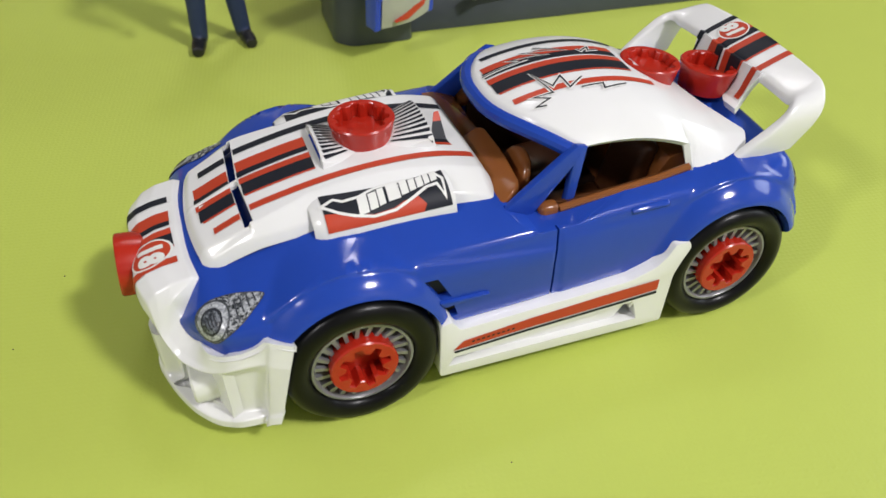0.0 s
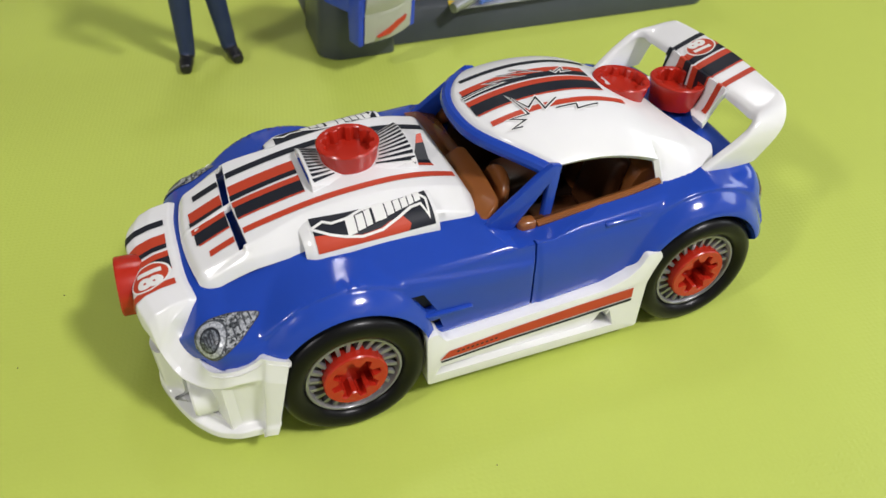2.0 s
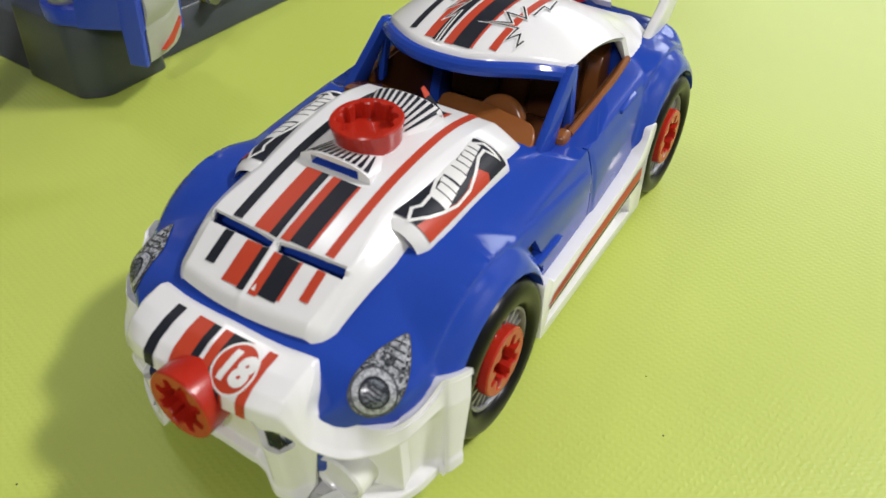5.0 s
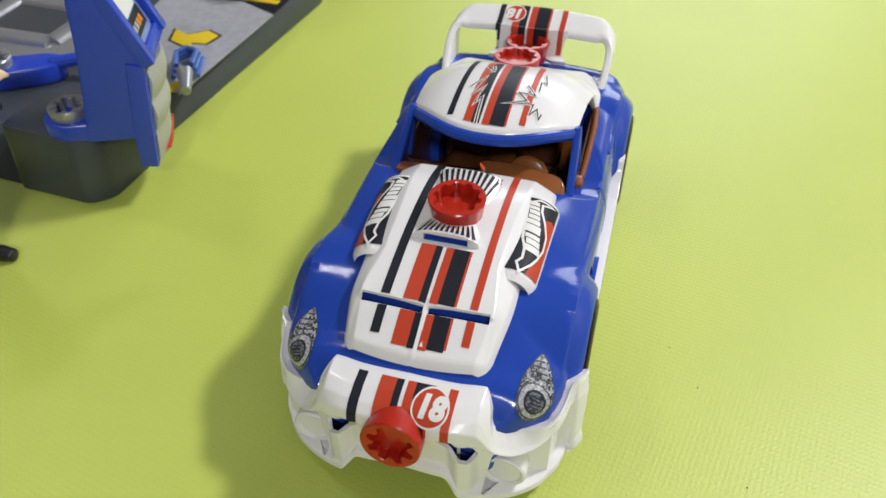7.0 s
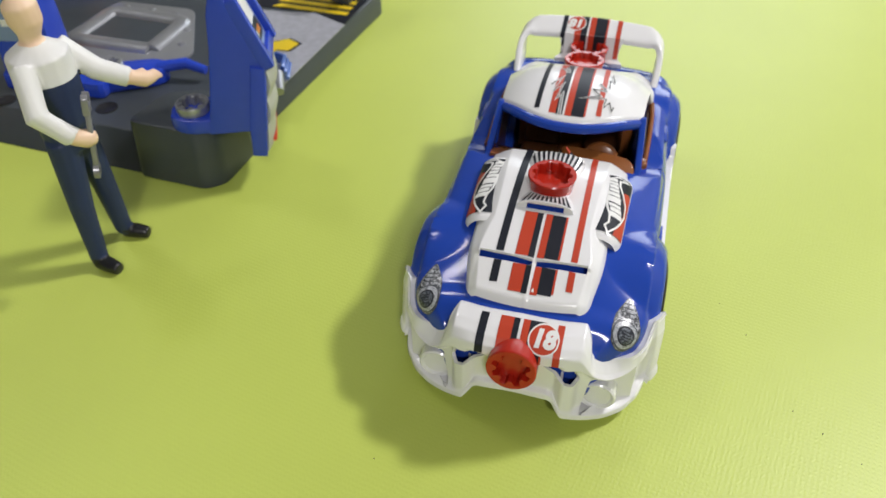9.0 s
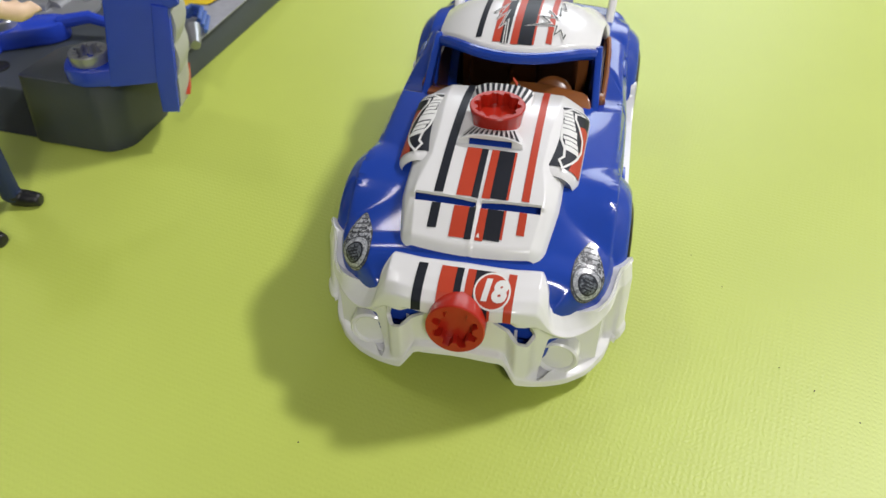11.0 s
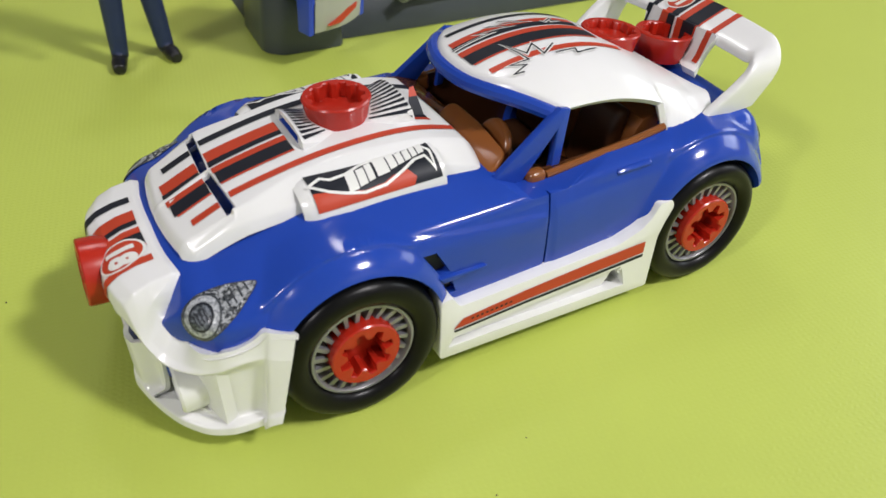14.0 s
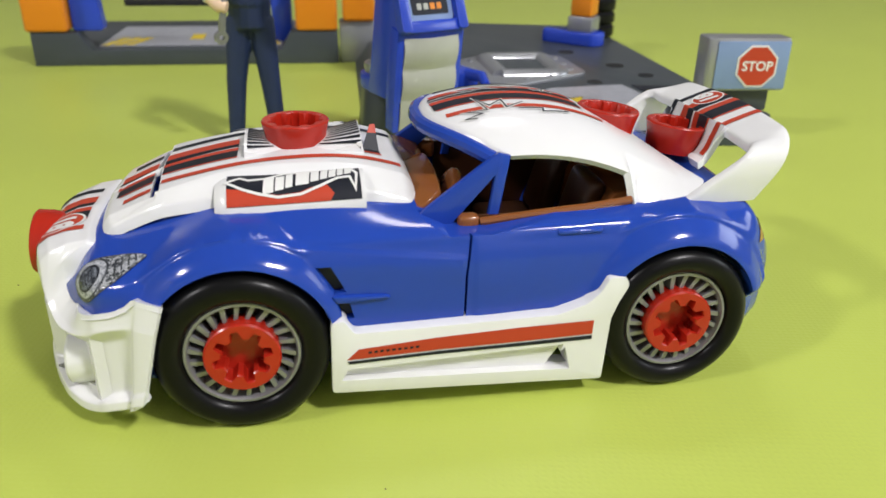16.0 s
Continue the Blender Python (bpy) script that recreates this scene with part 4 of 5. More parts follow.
def nose_sheet():
    stops = [0.0, 0.0115, 0.0180, 0.0200, 0.0255, 0.0270, 0.0300, 0.0318, 0.0345, 0.0372, 0.0400, 0.0450, 0.0520, 0.0600, 0.0632, 0.0643, 0.0651, 0.0668, 0.0702]
    half = [0.0]
    for a, b in zip(stops, stops[1:]):
        n = max(1, round((b - a) / 0.0006))
        half += [a + (b - a) * (i + 1) / n for i in range(n)]
    shares = [0.0, 0.03, 0.06, 0.07, 0.08] + [0.08 + 0.012 * i for i in range(1, 32)] + [0.46] + [0.46 + 0.0125 * i for i in range(1, 44)]
    bm = bmesh.new()
    lines = []
    for y in [-h for h in half[:0:-1]] + half:
        rows = nose_section(abs(y))
        share = [r[0] for r in rows]
        xs, ys, zs = [np.interp(shares, share, [r[k] for r in rows]) for k in (1, 2, 3)]
        lines.append([bm.verts.new((px, math.copysign(py, y), pz)) for px, py, pz in zip(xs, ys, zs)])
    for p, q in zip(lines, lines[1:]):
        for j in range(len(shares) - 1):
            bm.faces.new((p[j], q[j], q[j + 1], p[j + 1]))
    for _ in range(2):
        bmesh.ops.smooth_vert(bm, verts=[v for v in bm.verts if not v.is_boundary], factor=0.35, use_axis_x=True, use_axis_y=True, use_axis_z=True)
    return bm


SLIT = [(0.0118, 0.0480), (0.0300, 0.0480), (0.0328, 0.0362), (0.0264, 0.0362)]
POCKET = rounded([(0.0345, 0.0128), (0.0535, 0.0140), (0.0550, 0.0160), (0.0548, 0.0300), (0.0530, 0.0322), (0.0375, 0.0345)], 0.0012)
bumper_bm = pierce(nose_sheet(), lambda c: c.x < -0.116 and (within(SLIT, abs(c.y), c.z) or within(POCKET, abs(c.y), c.z)), 4)
bumper_mesh = finish(thicken(bumper_bm, 0.0018), 48)
bumper = put("front_bumper", bumper_mesh, WHITE, car, "white plastic front bumper with a striped nose and air intakes")
cap_tree = tree_of(bumper_mesh)
way = Vector((0.75, 0, -0.66)).normalized()
axis_u = Vector((0.66, 0, 0.75)).normalized()
NOSE = Matrix(((axis_u.x, 0, -way.x, -0.1900), (0, 1, 0, 0), (axis_u.z, 0, -way.z, 0.0950), (0, 0, 0, 1)))


def up_nose(x, z):
    """How far up the slanted nose plane a point lies."""
    return axis_u.dot(Vector((x + 0.1900, 0, z - 0.0950)))


NOSE_LOW, NOSE_HIGH = up_nose(-0.1490, 0.0490), up_nose(-0.1322, 0.0612)
for y0, y1, ink in STRIPES:
    decal("stripe", strip(NOSE_LOW, NOSE_HIGH, y0, y1, 20), cap_tree, NOSE, INK[ink], bumper)
number_badge(0.0050, -0.0128, 0.0076, cap_tree, NOSE, bumper, -90)
put("nose_socket", nose_mesh, RED, bumper, "red plastic toothed socket on the nose", pose(-0.1440, 0, 0.0472, 0, -84, 0))
for s in (-1, 1):
    part("fog_lamp", lathe([(0.0098, 0.0), (0.0096, 0.0115), (0.0088, 0.0124), (0.0077, 0.0120), (0.0072, 0.0112), (0.0002, 0.0110)], 32, "x"), WHITE, bumper, "white moulded fog lamp", pose(-0.1262, s * 0.0420, 0.0206))
    part("intake_back", prism([(-0.1405, s * 0.0230), (-0.1365, s * 0.0230), (-0.1225, s * 0.0590), (-0.1265, s * 0.0590)], 0.0094, 0.0370, axis="z"), WHITE, bumper)
    part("pocket_floor", prism([(-0.1445, s * 0.0290), (-0.1395, s * 0.0415), (-0.1340, s * 0.0500), (-0.1235, s * 0.0590), (-0.1150, s * 0.0610), (-0.1340, s * 0.0230)], 0.0094, 0.0112, axis="z"), WHITE, bumper)

# side skirts
SKIRT = [(-0.0475, 0.0115), (0.0535, 0.0068), (0.0548, 0.0330), (0.0605, 0.0460), (0.0590, 0.0495), (0.0528, 0.0497), (0.0498, 0.0440), (0.0450, 0.0398), (0.0340, 0.0362), (-0.0390, 0.0352), (-0.0425, 0.0408), (-0.0470, 0.0395)]
for s in (-1, 1):
    sk_mesh = finish(prism(rounded(SKIRT, 0.0015, 3), s * 0.0570, s * 0.0672, 0.0004), 35)
    sk_mesh = carve(sk_mesh, [prism([(0.0315, 0.0130), (0.0405, 0.0126), (0.0378, 0.0225)], s * 0.050, s * 0.080)])
    lip = prism([(-0.0415, 0.0208), (0.0372, 0.0236), (0.0345, 0.0130), (-0.0440, 0.0165)], s * 0.0636, s * 0.0700)
    sk_mesh = carve(sk_mesh, [lip])
    skirt = put("side_skirt", sk_mesh, WHITE, car, "white side skirt with a red stripe and a rear fin")
    SIDE = Matrix(((1, 0, 0, 0), (0, 0, s, s * 0.1), (0, 1, 0, 0), (0, 0, 0, 1)))
    st = tree_of(sk_mesh)
    decal("skirt_stripe", flat_shape([(-0.0420, 0.0250), (-0.0378, 0.0290), (-0.010, 0.0312), (0.020, 0.0324), (0.0480, 0.0328), (0.0478, 0.0272), (0.020, 0.0266), (-0.010, 0.0262), (-0.0350, 0.0252)]), st, SIDE, PRINT_RED, skirt)
    decal("skirt_line", flat_shape([(-0.0418, 0.0244), (-0.0350, 0.0246), (-0.010, 0.0256), (0.020, 0.0260), (0.0478, 0.0266), (0.0478, 0.0250), (0.020, 0.0246), (-0.010, 0.0243), (-0.0412, 0.0232)]), st, SIDE, BLACK, skirt)
    for k in range(9):
        x0 = -0.0345 + 0.0021 * k
        decal("lettering_bar", flat_shape([(x0, 0.0270 + 0.00008 * k), (x0 + 0.0012, 0.0271 + 0.00008 * k), (x0 + 0.0012, 0.0280 + 0.00008 * k), (x0, 0.0279 + 0.00008 * k)]), st, SIDE, BLACK, skirt, lift=0.0004)

# headlamps printed on the body
for s in (-1, 1):
    c = Vector((-0.1180, s * 0.0492, 0.0566))
    u_ax = Vector((0.0230, s * 0.0080, 0.0212)).normalized()
    n = Vector((-0.62, s * 0.60, 0.50))
    n = (n - u_ax * n.dot(u_ax)).normalized()
    v_ax = n.cross(u_ax) * s
    fm = Matrix(((u_ax.x, v_ax.x, n.x, c.x + n.x * 0.05), (u_ax.y, v_ax.y, n.y, c.y + n.y * 0.05), (u_ax.z, v_ax.z, n.z, c.z + n.z * 0.05), (0, 0, 0, 1)))
    drop = [(0.0128, 0.0008), (0.0090, 0.0034), (0.0040, 0.0060), (-0.0020, 0.0074), (-0.0090, 0.0070), (-0.0132, 0.0036), (-0.0138, -0.0018), (-0.0110, -0.0060), (-0.0050, -0.0074), (0.0024, -0.0052), (0.0082, -0.0022)]
    lens = rounded(drop, 0.004, 3)
    decal("headlamp_edge", flat_shape([(p[0] * 1.03, p[1] * 1.05) for p in lens]), body_tree, fm, GREY_PRINT, body, "dark rim of the printed headlamp", step=0.0015)
    decal("headlamp", flat_shape(lens), body_tree, fm, LAMP_PRINT, body, "printed headlamp with speckled chrome picture", lift=0.00035, step=0.0015)
    for r0, r1, ink, lift in ((0.0070, 0.0064, GREY_PRINT, 0.00045), (0.0064, 0.0046, LAMP_RING, 0.0005), (0.0046, 0.0038, BLACK, 0.00045)):
        decal("lamp_ring", ring_shape(round_outline(-0.0060, 0, r0), round_outline(-0.0060, 0, r1)), body_tree, fm, ink, body, lift=lift, step=0.0015)
    decal("lamp_core", flat_shape(round_outline(-0.0060, 0, 0.0038)), body_tree, fm, LAMP_CORE, body, lift=0.0005, step=0.0015)
    for k in range(4):
        decal("lamp_grille", flat_shape([(-0.0082 + 0.0013 * k, -0.0022), (-0.0077 + 0.0013 * k, -0.0022), (-0.0077 + 0.0013 * k, 0.0022), (-0.0082 + 0.0013 * k, 0.0022)]), body_tree, fm, BLACK, body, lift=0.00055, step=0.0015)
    for k in range(4):
        x0 = 0.0022 + 0.0021 * k
        decal("lamp_bar", flat_shape([(x0, -0.0030 + 0.0005 * k), (x0 + 0.0006, -0.0028 + 0.0005 * k), (x0 + 0.0012, 0.0040 - 0.0008 * k), (x0 + 0.0006, 0.0042 - 0.0008 * k)]), body_tree, fm, GREY_PRINT, body, lift=0.0005, step=0.0015)
    decal("lamp_flash", flat_shape([(0.0030, 0.0012), (0.0098, 0.0004), (0.0102, 0.0020), (0.0045, 0.0040)]), body_tree, fm, LAMP_RING, body, lift=0.00045, step=0.0015)
    SIDE = Matrix(((1, 0, 0, 0), (0, 0, s, s * 0.1), (0, 1, 0, 0), (0, 0, 0, 1)))
    decal("tail_lamp", flat_shape(rounded([(0.1155, 0.0545), (0.1222, 0.0545), (0.1238, 0.0620), (0.1195, 0.0640)], 0.001)), body_tree, SIDE, AMBER, body, "amber printed tail lamp")

# ---- garage platform behind the car ----
platform = new("garage_platform")
tagged(platform, "dark grey toy garage platform with hazard stripes and a metal plate", "toy platform")
OUTLINE = [(-0.006, 0.262), (0.006, 0.250), (0.294, 0.2175), (0.303, 0.226), (0.293, 0.320), (0.300, 0.450), (0.310, 0.640), (0.080, 0.700), (0.016, 0.614)]
deck_bm = prism(rounded(OUTLINE, 0.006, 3), 0.0, 0.0225, 0.0012, axis="z")
for v in deck_bm.verts:
    k = max(0.0, 1 - max(0.0, v.co.x) / 0.10) * v.co.z / 0.0225
    v.co.x += 0.020 * k
    v.co.y += 0.010 * k * max(0.0, 1 - abs(v.co.y - 0.25) / 0.05)
deck_mesh = finish(deck_bm)
deck_part = put("platform_deck", deck_mesh, CHARCOAL, platform, "charcoal platform deck with black discs for holes")
DZ = 0.0225
# The deck is uncut: black discs paint the darkness of its holes.
for hx, hy, hr in ((0.040, 0.356, 0.0085), (0.024, 0.316, 0.0070), (0.205, 0.345, 0.0065), (0.250, 0.410, 0.0085), (0.262, 0.365, 0.0070), (0.030, 0.440, 0.0080), (0.225, 0.480, 0.0080)):
    part("deck_hole_disc", lathe([(hr, 0.0), (hr, 0.0006), (hr - 0.0008, 0.0007), (hr - 0.0016, 0.0002), (0.0001, 0.0002)], 24), VOID, deck_part, "black disc for the dark inside a round hole", pose(hx, hy, DZ))
plate = part("metal_plate", prism(rounded([(0.096, 0.366), (0.110, 0.356), (0.138, 0.340), (0.207, 0.376), (0.207, 0.447), (0.136, 0.455), (0.104, 0.430)], 0.008, 3), DZ, DZ + 0.003, 0.0006, axis="z"), GREY, platform, "grey metal-look floor plate with a recess and rivets")
part("recess", prism(rounded([(0.140, 0.374), (0.180, 0.375), (0.187, 0.436), (0.138, 0.441)], 0.004, 3), DZ + 0.0026, DZ + 0.0034, axis="z"), CHARCOAL, plate, "dark recess in the plate")
ridge = [(0.135, 0.374), (0.136, 0.443), (0.188, 0.440), (0.184, 0.372)]
part("plate_ridge", tube([(x, y, DZ + 0.0028) for x, y in rounded(ridge + ridge[:1], 0.008, 4)], 0.0050, 14, 1.5), GREY, plate, "rounded rim of the recess")
for rx, ry in ((0.112, 0.372), (0.116, 0.398), (0.122, 0.430), (0.196, 0.388), (0.198, 0.410), (0.198, 0.434), (0.150, 0.356), (0.172, 0.364)):
    part("rivet", lathe([(0.0030, 0.0), (0.0028, 0.0009), (0.0012, 0.0015), (0.0001, 0.0016)], 16), GREY, plate, m=pose(rx, ry, DZ + 0.003))
plate.matrix_local = Matrix.Translation((-0.006, -0.002, 0)) @ Matrix.Translation((0.15, 0.40, 0)) @ Matrix.Diagonal((1.12, 1.12, 1, 1)) @ Matrix.Translation((-0.15, -0.40, 0))
checker = part("checker_floor", prism([(0.089, 0.2385), (0.216, 0.2265), (0.232, 0.262), (0.224, 0.331), (0.160, 0.325), (0.102, 0.285)], DZ, DZ + 0.0008, axis="z"), CHECK, platform, "silver checker-plate floor sticker")
ARROW = [(0.1470, 0.2610), (0.1570, 0.2850), (0.1740, 0.2900), (0.1680, 0.2770), (0.1780, 0.2640), (0.1720, 0.2520), (0.1580, 0.2560), (0.1570, 0.2670)]
part("arrow_edge", prism([(0.162 + (x - 0.162) * 1.14, 0.270 + (y - 0.270) * 1.14) for x, y in ARROW], DZ + 0.0006, DZ + 0.0010, axis="z"), BLACK, checker, "black edge of the arrow")
part("arrow", prism(ARROW, DZ + 0.0008, DZ + 0.0013, axis="z"), YELLOW, checker, "yellow floor arrow")
hazard = part("hazard_field", prism([(0.218, 0.2270), (0.278, 0.2230), (0.282, 0.2300), (0.279, 0.318), (0.232, 0.328), (0.238, 0.268)], DZ, DZ + 0.0007, axis="z"), BLACK, platform, "black hazard field with yellow stripes")
for k in range(4):
    x0 = 0.240 + 0.0115 * k
    part("hazard_stripe", prism([(x0 - 0.006, 0.232), (x0, 0.231), (x0 + 0.0030, 0.300), (x0 - 0.0035, 0.306)], DZ + 0.0007, DZ + 0.0012, axis="z"), YELLOW, hazard, "yellow stripe")
for x0, y0 in ((0.068, 0.268), (0.090, 0.244)):
    part("yellow_mark", prism([(x0, y0), (x0 + 0.012, y0 - 0.004), (x0 + 0.014, y0 + 0.006), (x0 + 0.003, y0 + 0.010)], DZ, DZ + 0.0009, axis="z"), YELLOW, platform, "yellow floor mark")

block_bm = prism(rounded([(-0.0095, 0.2500), (0.0010, 0.2385), (0.0440, 0.2350), (0.0500, 0.2750), (0.0400, 0.3000), (-0.0060, 0.3060)], 0.006, 4), 0.0, 0.0446, 0.0012, axis="z")
for v in block_bm.verts:
    v.co.x += 0.0050 * v.co.z / 0.0446 * ease(0.030, -0.006, v.co.x)
    v.co.y += 0.0030 * v.co.z / 0.0446 * ease(0.290, 0.240, v.co.y)
part("corner_block", block_bm, CHARCOAL, platform, "tall charcoal corner block under the kiosk")

# clear blue tool on the checker floor
tool = new("toy_tool")
tool.matrix_world = pose(0.118, 0.248, DZ + 0.0008, 0, 0, 25)
tagged(tool, "small clear blue toy tool lying on the platform", "toy tool")
for k in range(3):
    w = 0.0085 - 0.0016 * k
    part("frame_bar", tube([(-0.012 + 0.002 * k, w, 0.003 + 0.0035 * k), (0.012, w + 0.002, 0.003 + 0.0035 * k), (0.018, 0.0, 0.003 + 0.0035 * k), (0.012, -w - 0.002, 0.003 + 0.0035 * k), (-0.012 + 0.002 * k, -w, 0.003 + 0.0035 * k)], 0.0018, 8), CLEAR_BLUE, tool)
part("shaft", tube([(-0.012, 0.0, 0.006), (-0.020, -0.001, 0.005), (-0.034, -0.002, 0.004)], [0.0062, 0.0050, 0.0036], 12), GREY, tool, "grey shaft")


def clamp(x, y, turn, name_label):
    """A blue arm with a grey toothed socket."""
    ob = new("clamp_stand")
    ob.matrix_world = pose(x, y, DZ, 0, 0, turn)
    tagged(ob, name_label, "toy clamp", group="clamp stands")
    part("arm", prism(rounded([(-0.016, -0.014), (0.030, -0.012), (0.040, -0.006), (0.040, 0.006), (0.030, 0.012), (-0.016, 0.014), (-0.022, 0.0)], 0.006, 3), 0.0005, 0.014, 0.002, axis="z"), TOOL_BLUE, ob, "blue arm")
    put("grey_socket", grey_socket, GREY, ob, "grey toothed socket", pose(-0.004, 0, 0.0125))
    part("lever", tube([(0.034, -0.002, 0.012), (0.055, -0.004, 0.014), (0.070, -0.012, 0.010)], [0.005, 0.0045, 0.0035], 10), TOOL_BLUE, ob, "blue lever")
    return ob


grey_socket = finish(socket(0.0115, 0.0092, 0.0026, 0.0075, 1.0, 8, 0.007))
clamp(0.074, 0.366, -62, "blue toy clamp arm with a grey socket on the platform")

# kiosk
kiosk = new("kiosk")
kiosk.matrix_world = pose(0.0094, 0.2060, 0.0, 0, 0, 23)
tagged(kiosk, "blue toy kiosk with a tilted screen and cream printed shelves", "toy kiosk")
KW = 0.050
SIDE_OUT = [(-0.0030, 0.0450), (-0.0090, 0.0915), (0.0090, 0.1400), (0.0170, 0.1460), (0.0215, 0.1300), (0.0240, 0.1090), (0.0285, 0.0830), (0.0320, 0.0660), (0.0360, 0.0450)]
case = part("case", prism(SIDE_OUT, 0.001, KW - 0.001, 0.0012, axis="x"), TOOL_BLUE, kiosk, "glossy blue plastic case")
column = [(0.0002, 0.0245), (-0.0086, 0.0920), (0.0005, 0.0945), (0.0084, 0.0486), (0.0100, 0.0258)]
for x0 in (0.0, KW - 0.0040):
    part("column", prism(column, x0 - 0.0006, x0 + 0.0046, 0.0008, axis="x"), TOOL_BLUE, kiosk, "blue edge of the shelf front")
run = math.atan2(0.0485, 0.0180)
slope = Matrix.Translation((KW / 2, -0.0090, 0.0915)) @ Matrix.Rotation(run, 4, "X")
for side in (-1, 1):
    part("screen_rim", prism(rounded([(side * 0.0175, -0.001), (side * 0.0250, -0.001), (side * 0.0240, 0.050), (side * 0.0175, 0.054)], 0.002), -0.002, 0.0060, 0.0016, axis="z"), TOOL_BLUE, kiosk, "thick blue rim beside the screen", slope)
part("screen_rim", prism(rounded([(-0.0245, -0.0015), (0.0245, -0.0015), (0.0205, 0.006), (-0.0205, 0.006)], 0.002), -0.002, 0.0042, 0.0014, axis="z"), TOOL_BLUE, kiosk, "thick blue rim below the screen", slope)
part("screen_frame", prism(rounded([(-0.0172, 0.006), (0.0172, 0.006), (0.0172, 0.050), (-0.0172, 0.050)], 0.003), 0.0, 0.0014, axis="z"), SKY_PRINT, kiosk, "light blue screen sticker", slope)
part("screen", prism(rounded([(-0.0125, 0.022), (0.0125, 0.022), (0.0125, 0.040), (-0.0125, 0.040)], 0.001), 0.0012, 0.0019, axis="z"), PRINT_WHITE, kiosk, "white display field", slope)
part("key_field", prism(rounded([(-0.0135, 0.010), (0.0135, 0.010), (0.0135, 0.021), (-0.0135, 0.021)], 0.001), 0.0012, 0.0019, axis="z"), BLACK, kiosk, "black key field", slope)
for k in range(4):
    part("lettering_bar", prism([(-0.010 + 0.005 * k, 0.013), (-0.0065 + 0.005 * k, 0.013), (-0.0065 + 0.005 * k, 0.017), (-0.010 + 0.005 * k, 0.017)], 0.0018, 0.0022, axis="z"), ORANGE if k > 1 else CREAM, kiosk, m=slope)
part("flame_mark", prism([(-0.009, 0.0440), (0.002, 0.0430), (0.010, 0.0455), (0.003, 0.0485), (-0.002, 0.0460)], 0.0012, 0.0019, axis="z"), ORANGE, kiosk, "orange mark", slope)


def front_panel(u, v):
    """The cream front, with bulging shelves."""
    z = 0.0255 + 0.0620 * v
    back = -0.0004 - 0.0080 * v
    return (0.0042 + (KW - 0.0084) * u, back - 0.0022 * abs(math.sin(math.pi * v * 3)) * (1 if v > 0.3 else 0.25) - 0.0045 * math.sin(math.pi * u), z)


part("front_panel", shell(grid(front_panel, 12, 36), 0.0040), CREAM, kiosk, "cream front with three printed shelves")
# Charcoal strips paint the shade below the two upper shelves.
for z0, y0 in ((0.0455, -0.0052), (0.0660, -0.0080)):
    part("shelf_shadow", prism([(0.0060, y0 + 0.0036), (0.0250, y0 - 0.0012), (0.0440, y0 + 0.0036), (0.0440, y0 + 0.0060), (0.0060, y0 + 0.0060)], z0, z0 + 0.0020, axis="z"), CHARCOAL, kiosk, "charcoal strip painting the shade under a shelf")
part("toy_print", prism([(0.012, 0.0295), (0.022, 0.0290), (0.036, 0.0345), (0.038, 0.0375), (0.028, 0.0365), (0.020, 0.033)], -0.0068, -0.0040), PRINT_RED, kiosk, "small red printed picture")
part("foot", prism(rounded([(0.001, 0.020), (0.036, 0.020), (0.034, 0.048), (0.028, 0.062), (0.010, 0.062), (0.002, 0.050)], 0.008, 3), 0.0452, 0.0560, 0.002, axis="z"), TOOL_BLUE, kiosk, "blue foot with a grey socket")
put("grey_socket", grey_socket, GREY, kiosk, "grey toothed socket", pose(0.017, 0.046, 0.0552))

# blue gantry post with a printed panel, at the far side of the platform
gantry = new("gantry_post")
gantry.matrix_world = pose(0.066, 0.428, DZ, 0, 0, 12)
tagged(gantry, "blue toy gantry post with a printed light blue panel", "toy post")
part("post", prism(rounded([(-0.014, 0.0), (0.020, 0.0), (0.018, 0.120), (-0.004, 0.120), (-0.010, 0.040)], 0.004), -0.020, 0.024, 0.003), TOOL_BLUE, gantry, "blue post with a broad foot")
part("panel", prism([(-0.0118, 0.0400), (-0.0104, 0.0395), (-0.0046, 0.1150), (-0.0062, 0.1150)], -0.0165, 0.0200, 0.0005), SKY_PRINT, gantry, "light blue printed panel")
for z0 in (0.052, 0.075):
    part("lettering_bar", box((-0.0125 + (z0 - 0.04) * 0.075, -0.012, z0), (-0.0108 + (z0 - 0.04) * 0.075, 0.012, z0 + 0.005)), PRINT_WHITE, gantry)
part("base_arm", prism(rounded([(-0.030, -0.060), (-0.006, -0.062), (0.012, -0.022), (0.016, 0.026), (-0.016, 0.028), (-0.020, -0.020)], 0.008, 3), 0.0, 0.013, 0.0025, axis="z"), TOOL_BLUE, gantry, "blue base arm on the deck")

# tyre stack and hoist at the far edge
lift_ob = new("toy_hoist")
lift_ob.matrix_world = pose(0.262, 0.520, DZ, 0, 0, -40)
tagged(lift_ob, "blue toy hoist arm with an orange block on the platform", "toy hoist")
part("arm", prism(rounded([(-0.050, -0.010), (0.012, -0.016), (0.020, 0.0), (0.012, 0.016), (-0.050, 0.010)], 0.006, 3), 0.0, 0.014, 0.002, axis="z"), TOOL_BLUE, lift_ob, "blue arm")
part("block", box((-0.020, -0.012, 0.014), (0.008, 0.014, 0.030), 0.002), GREY, lift_ob, "grey block")
part("cap", box((-0.018, -0.011, 0.030), (0.006, 0.013, 0.058), 0.003), ORANGE, lift_ob, "orange cap")
tyres = new("tyre_stack")
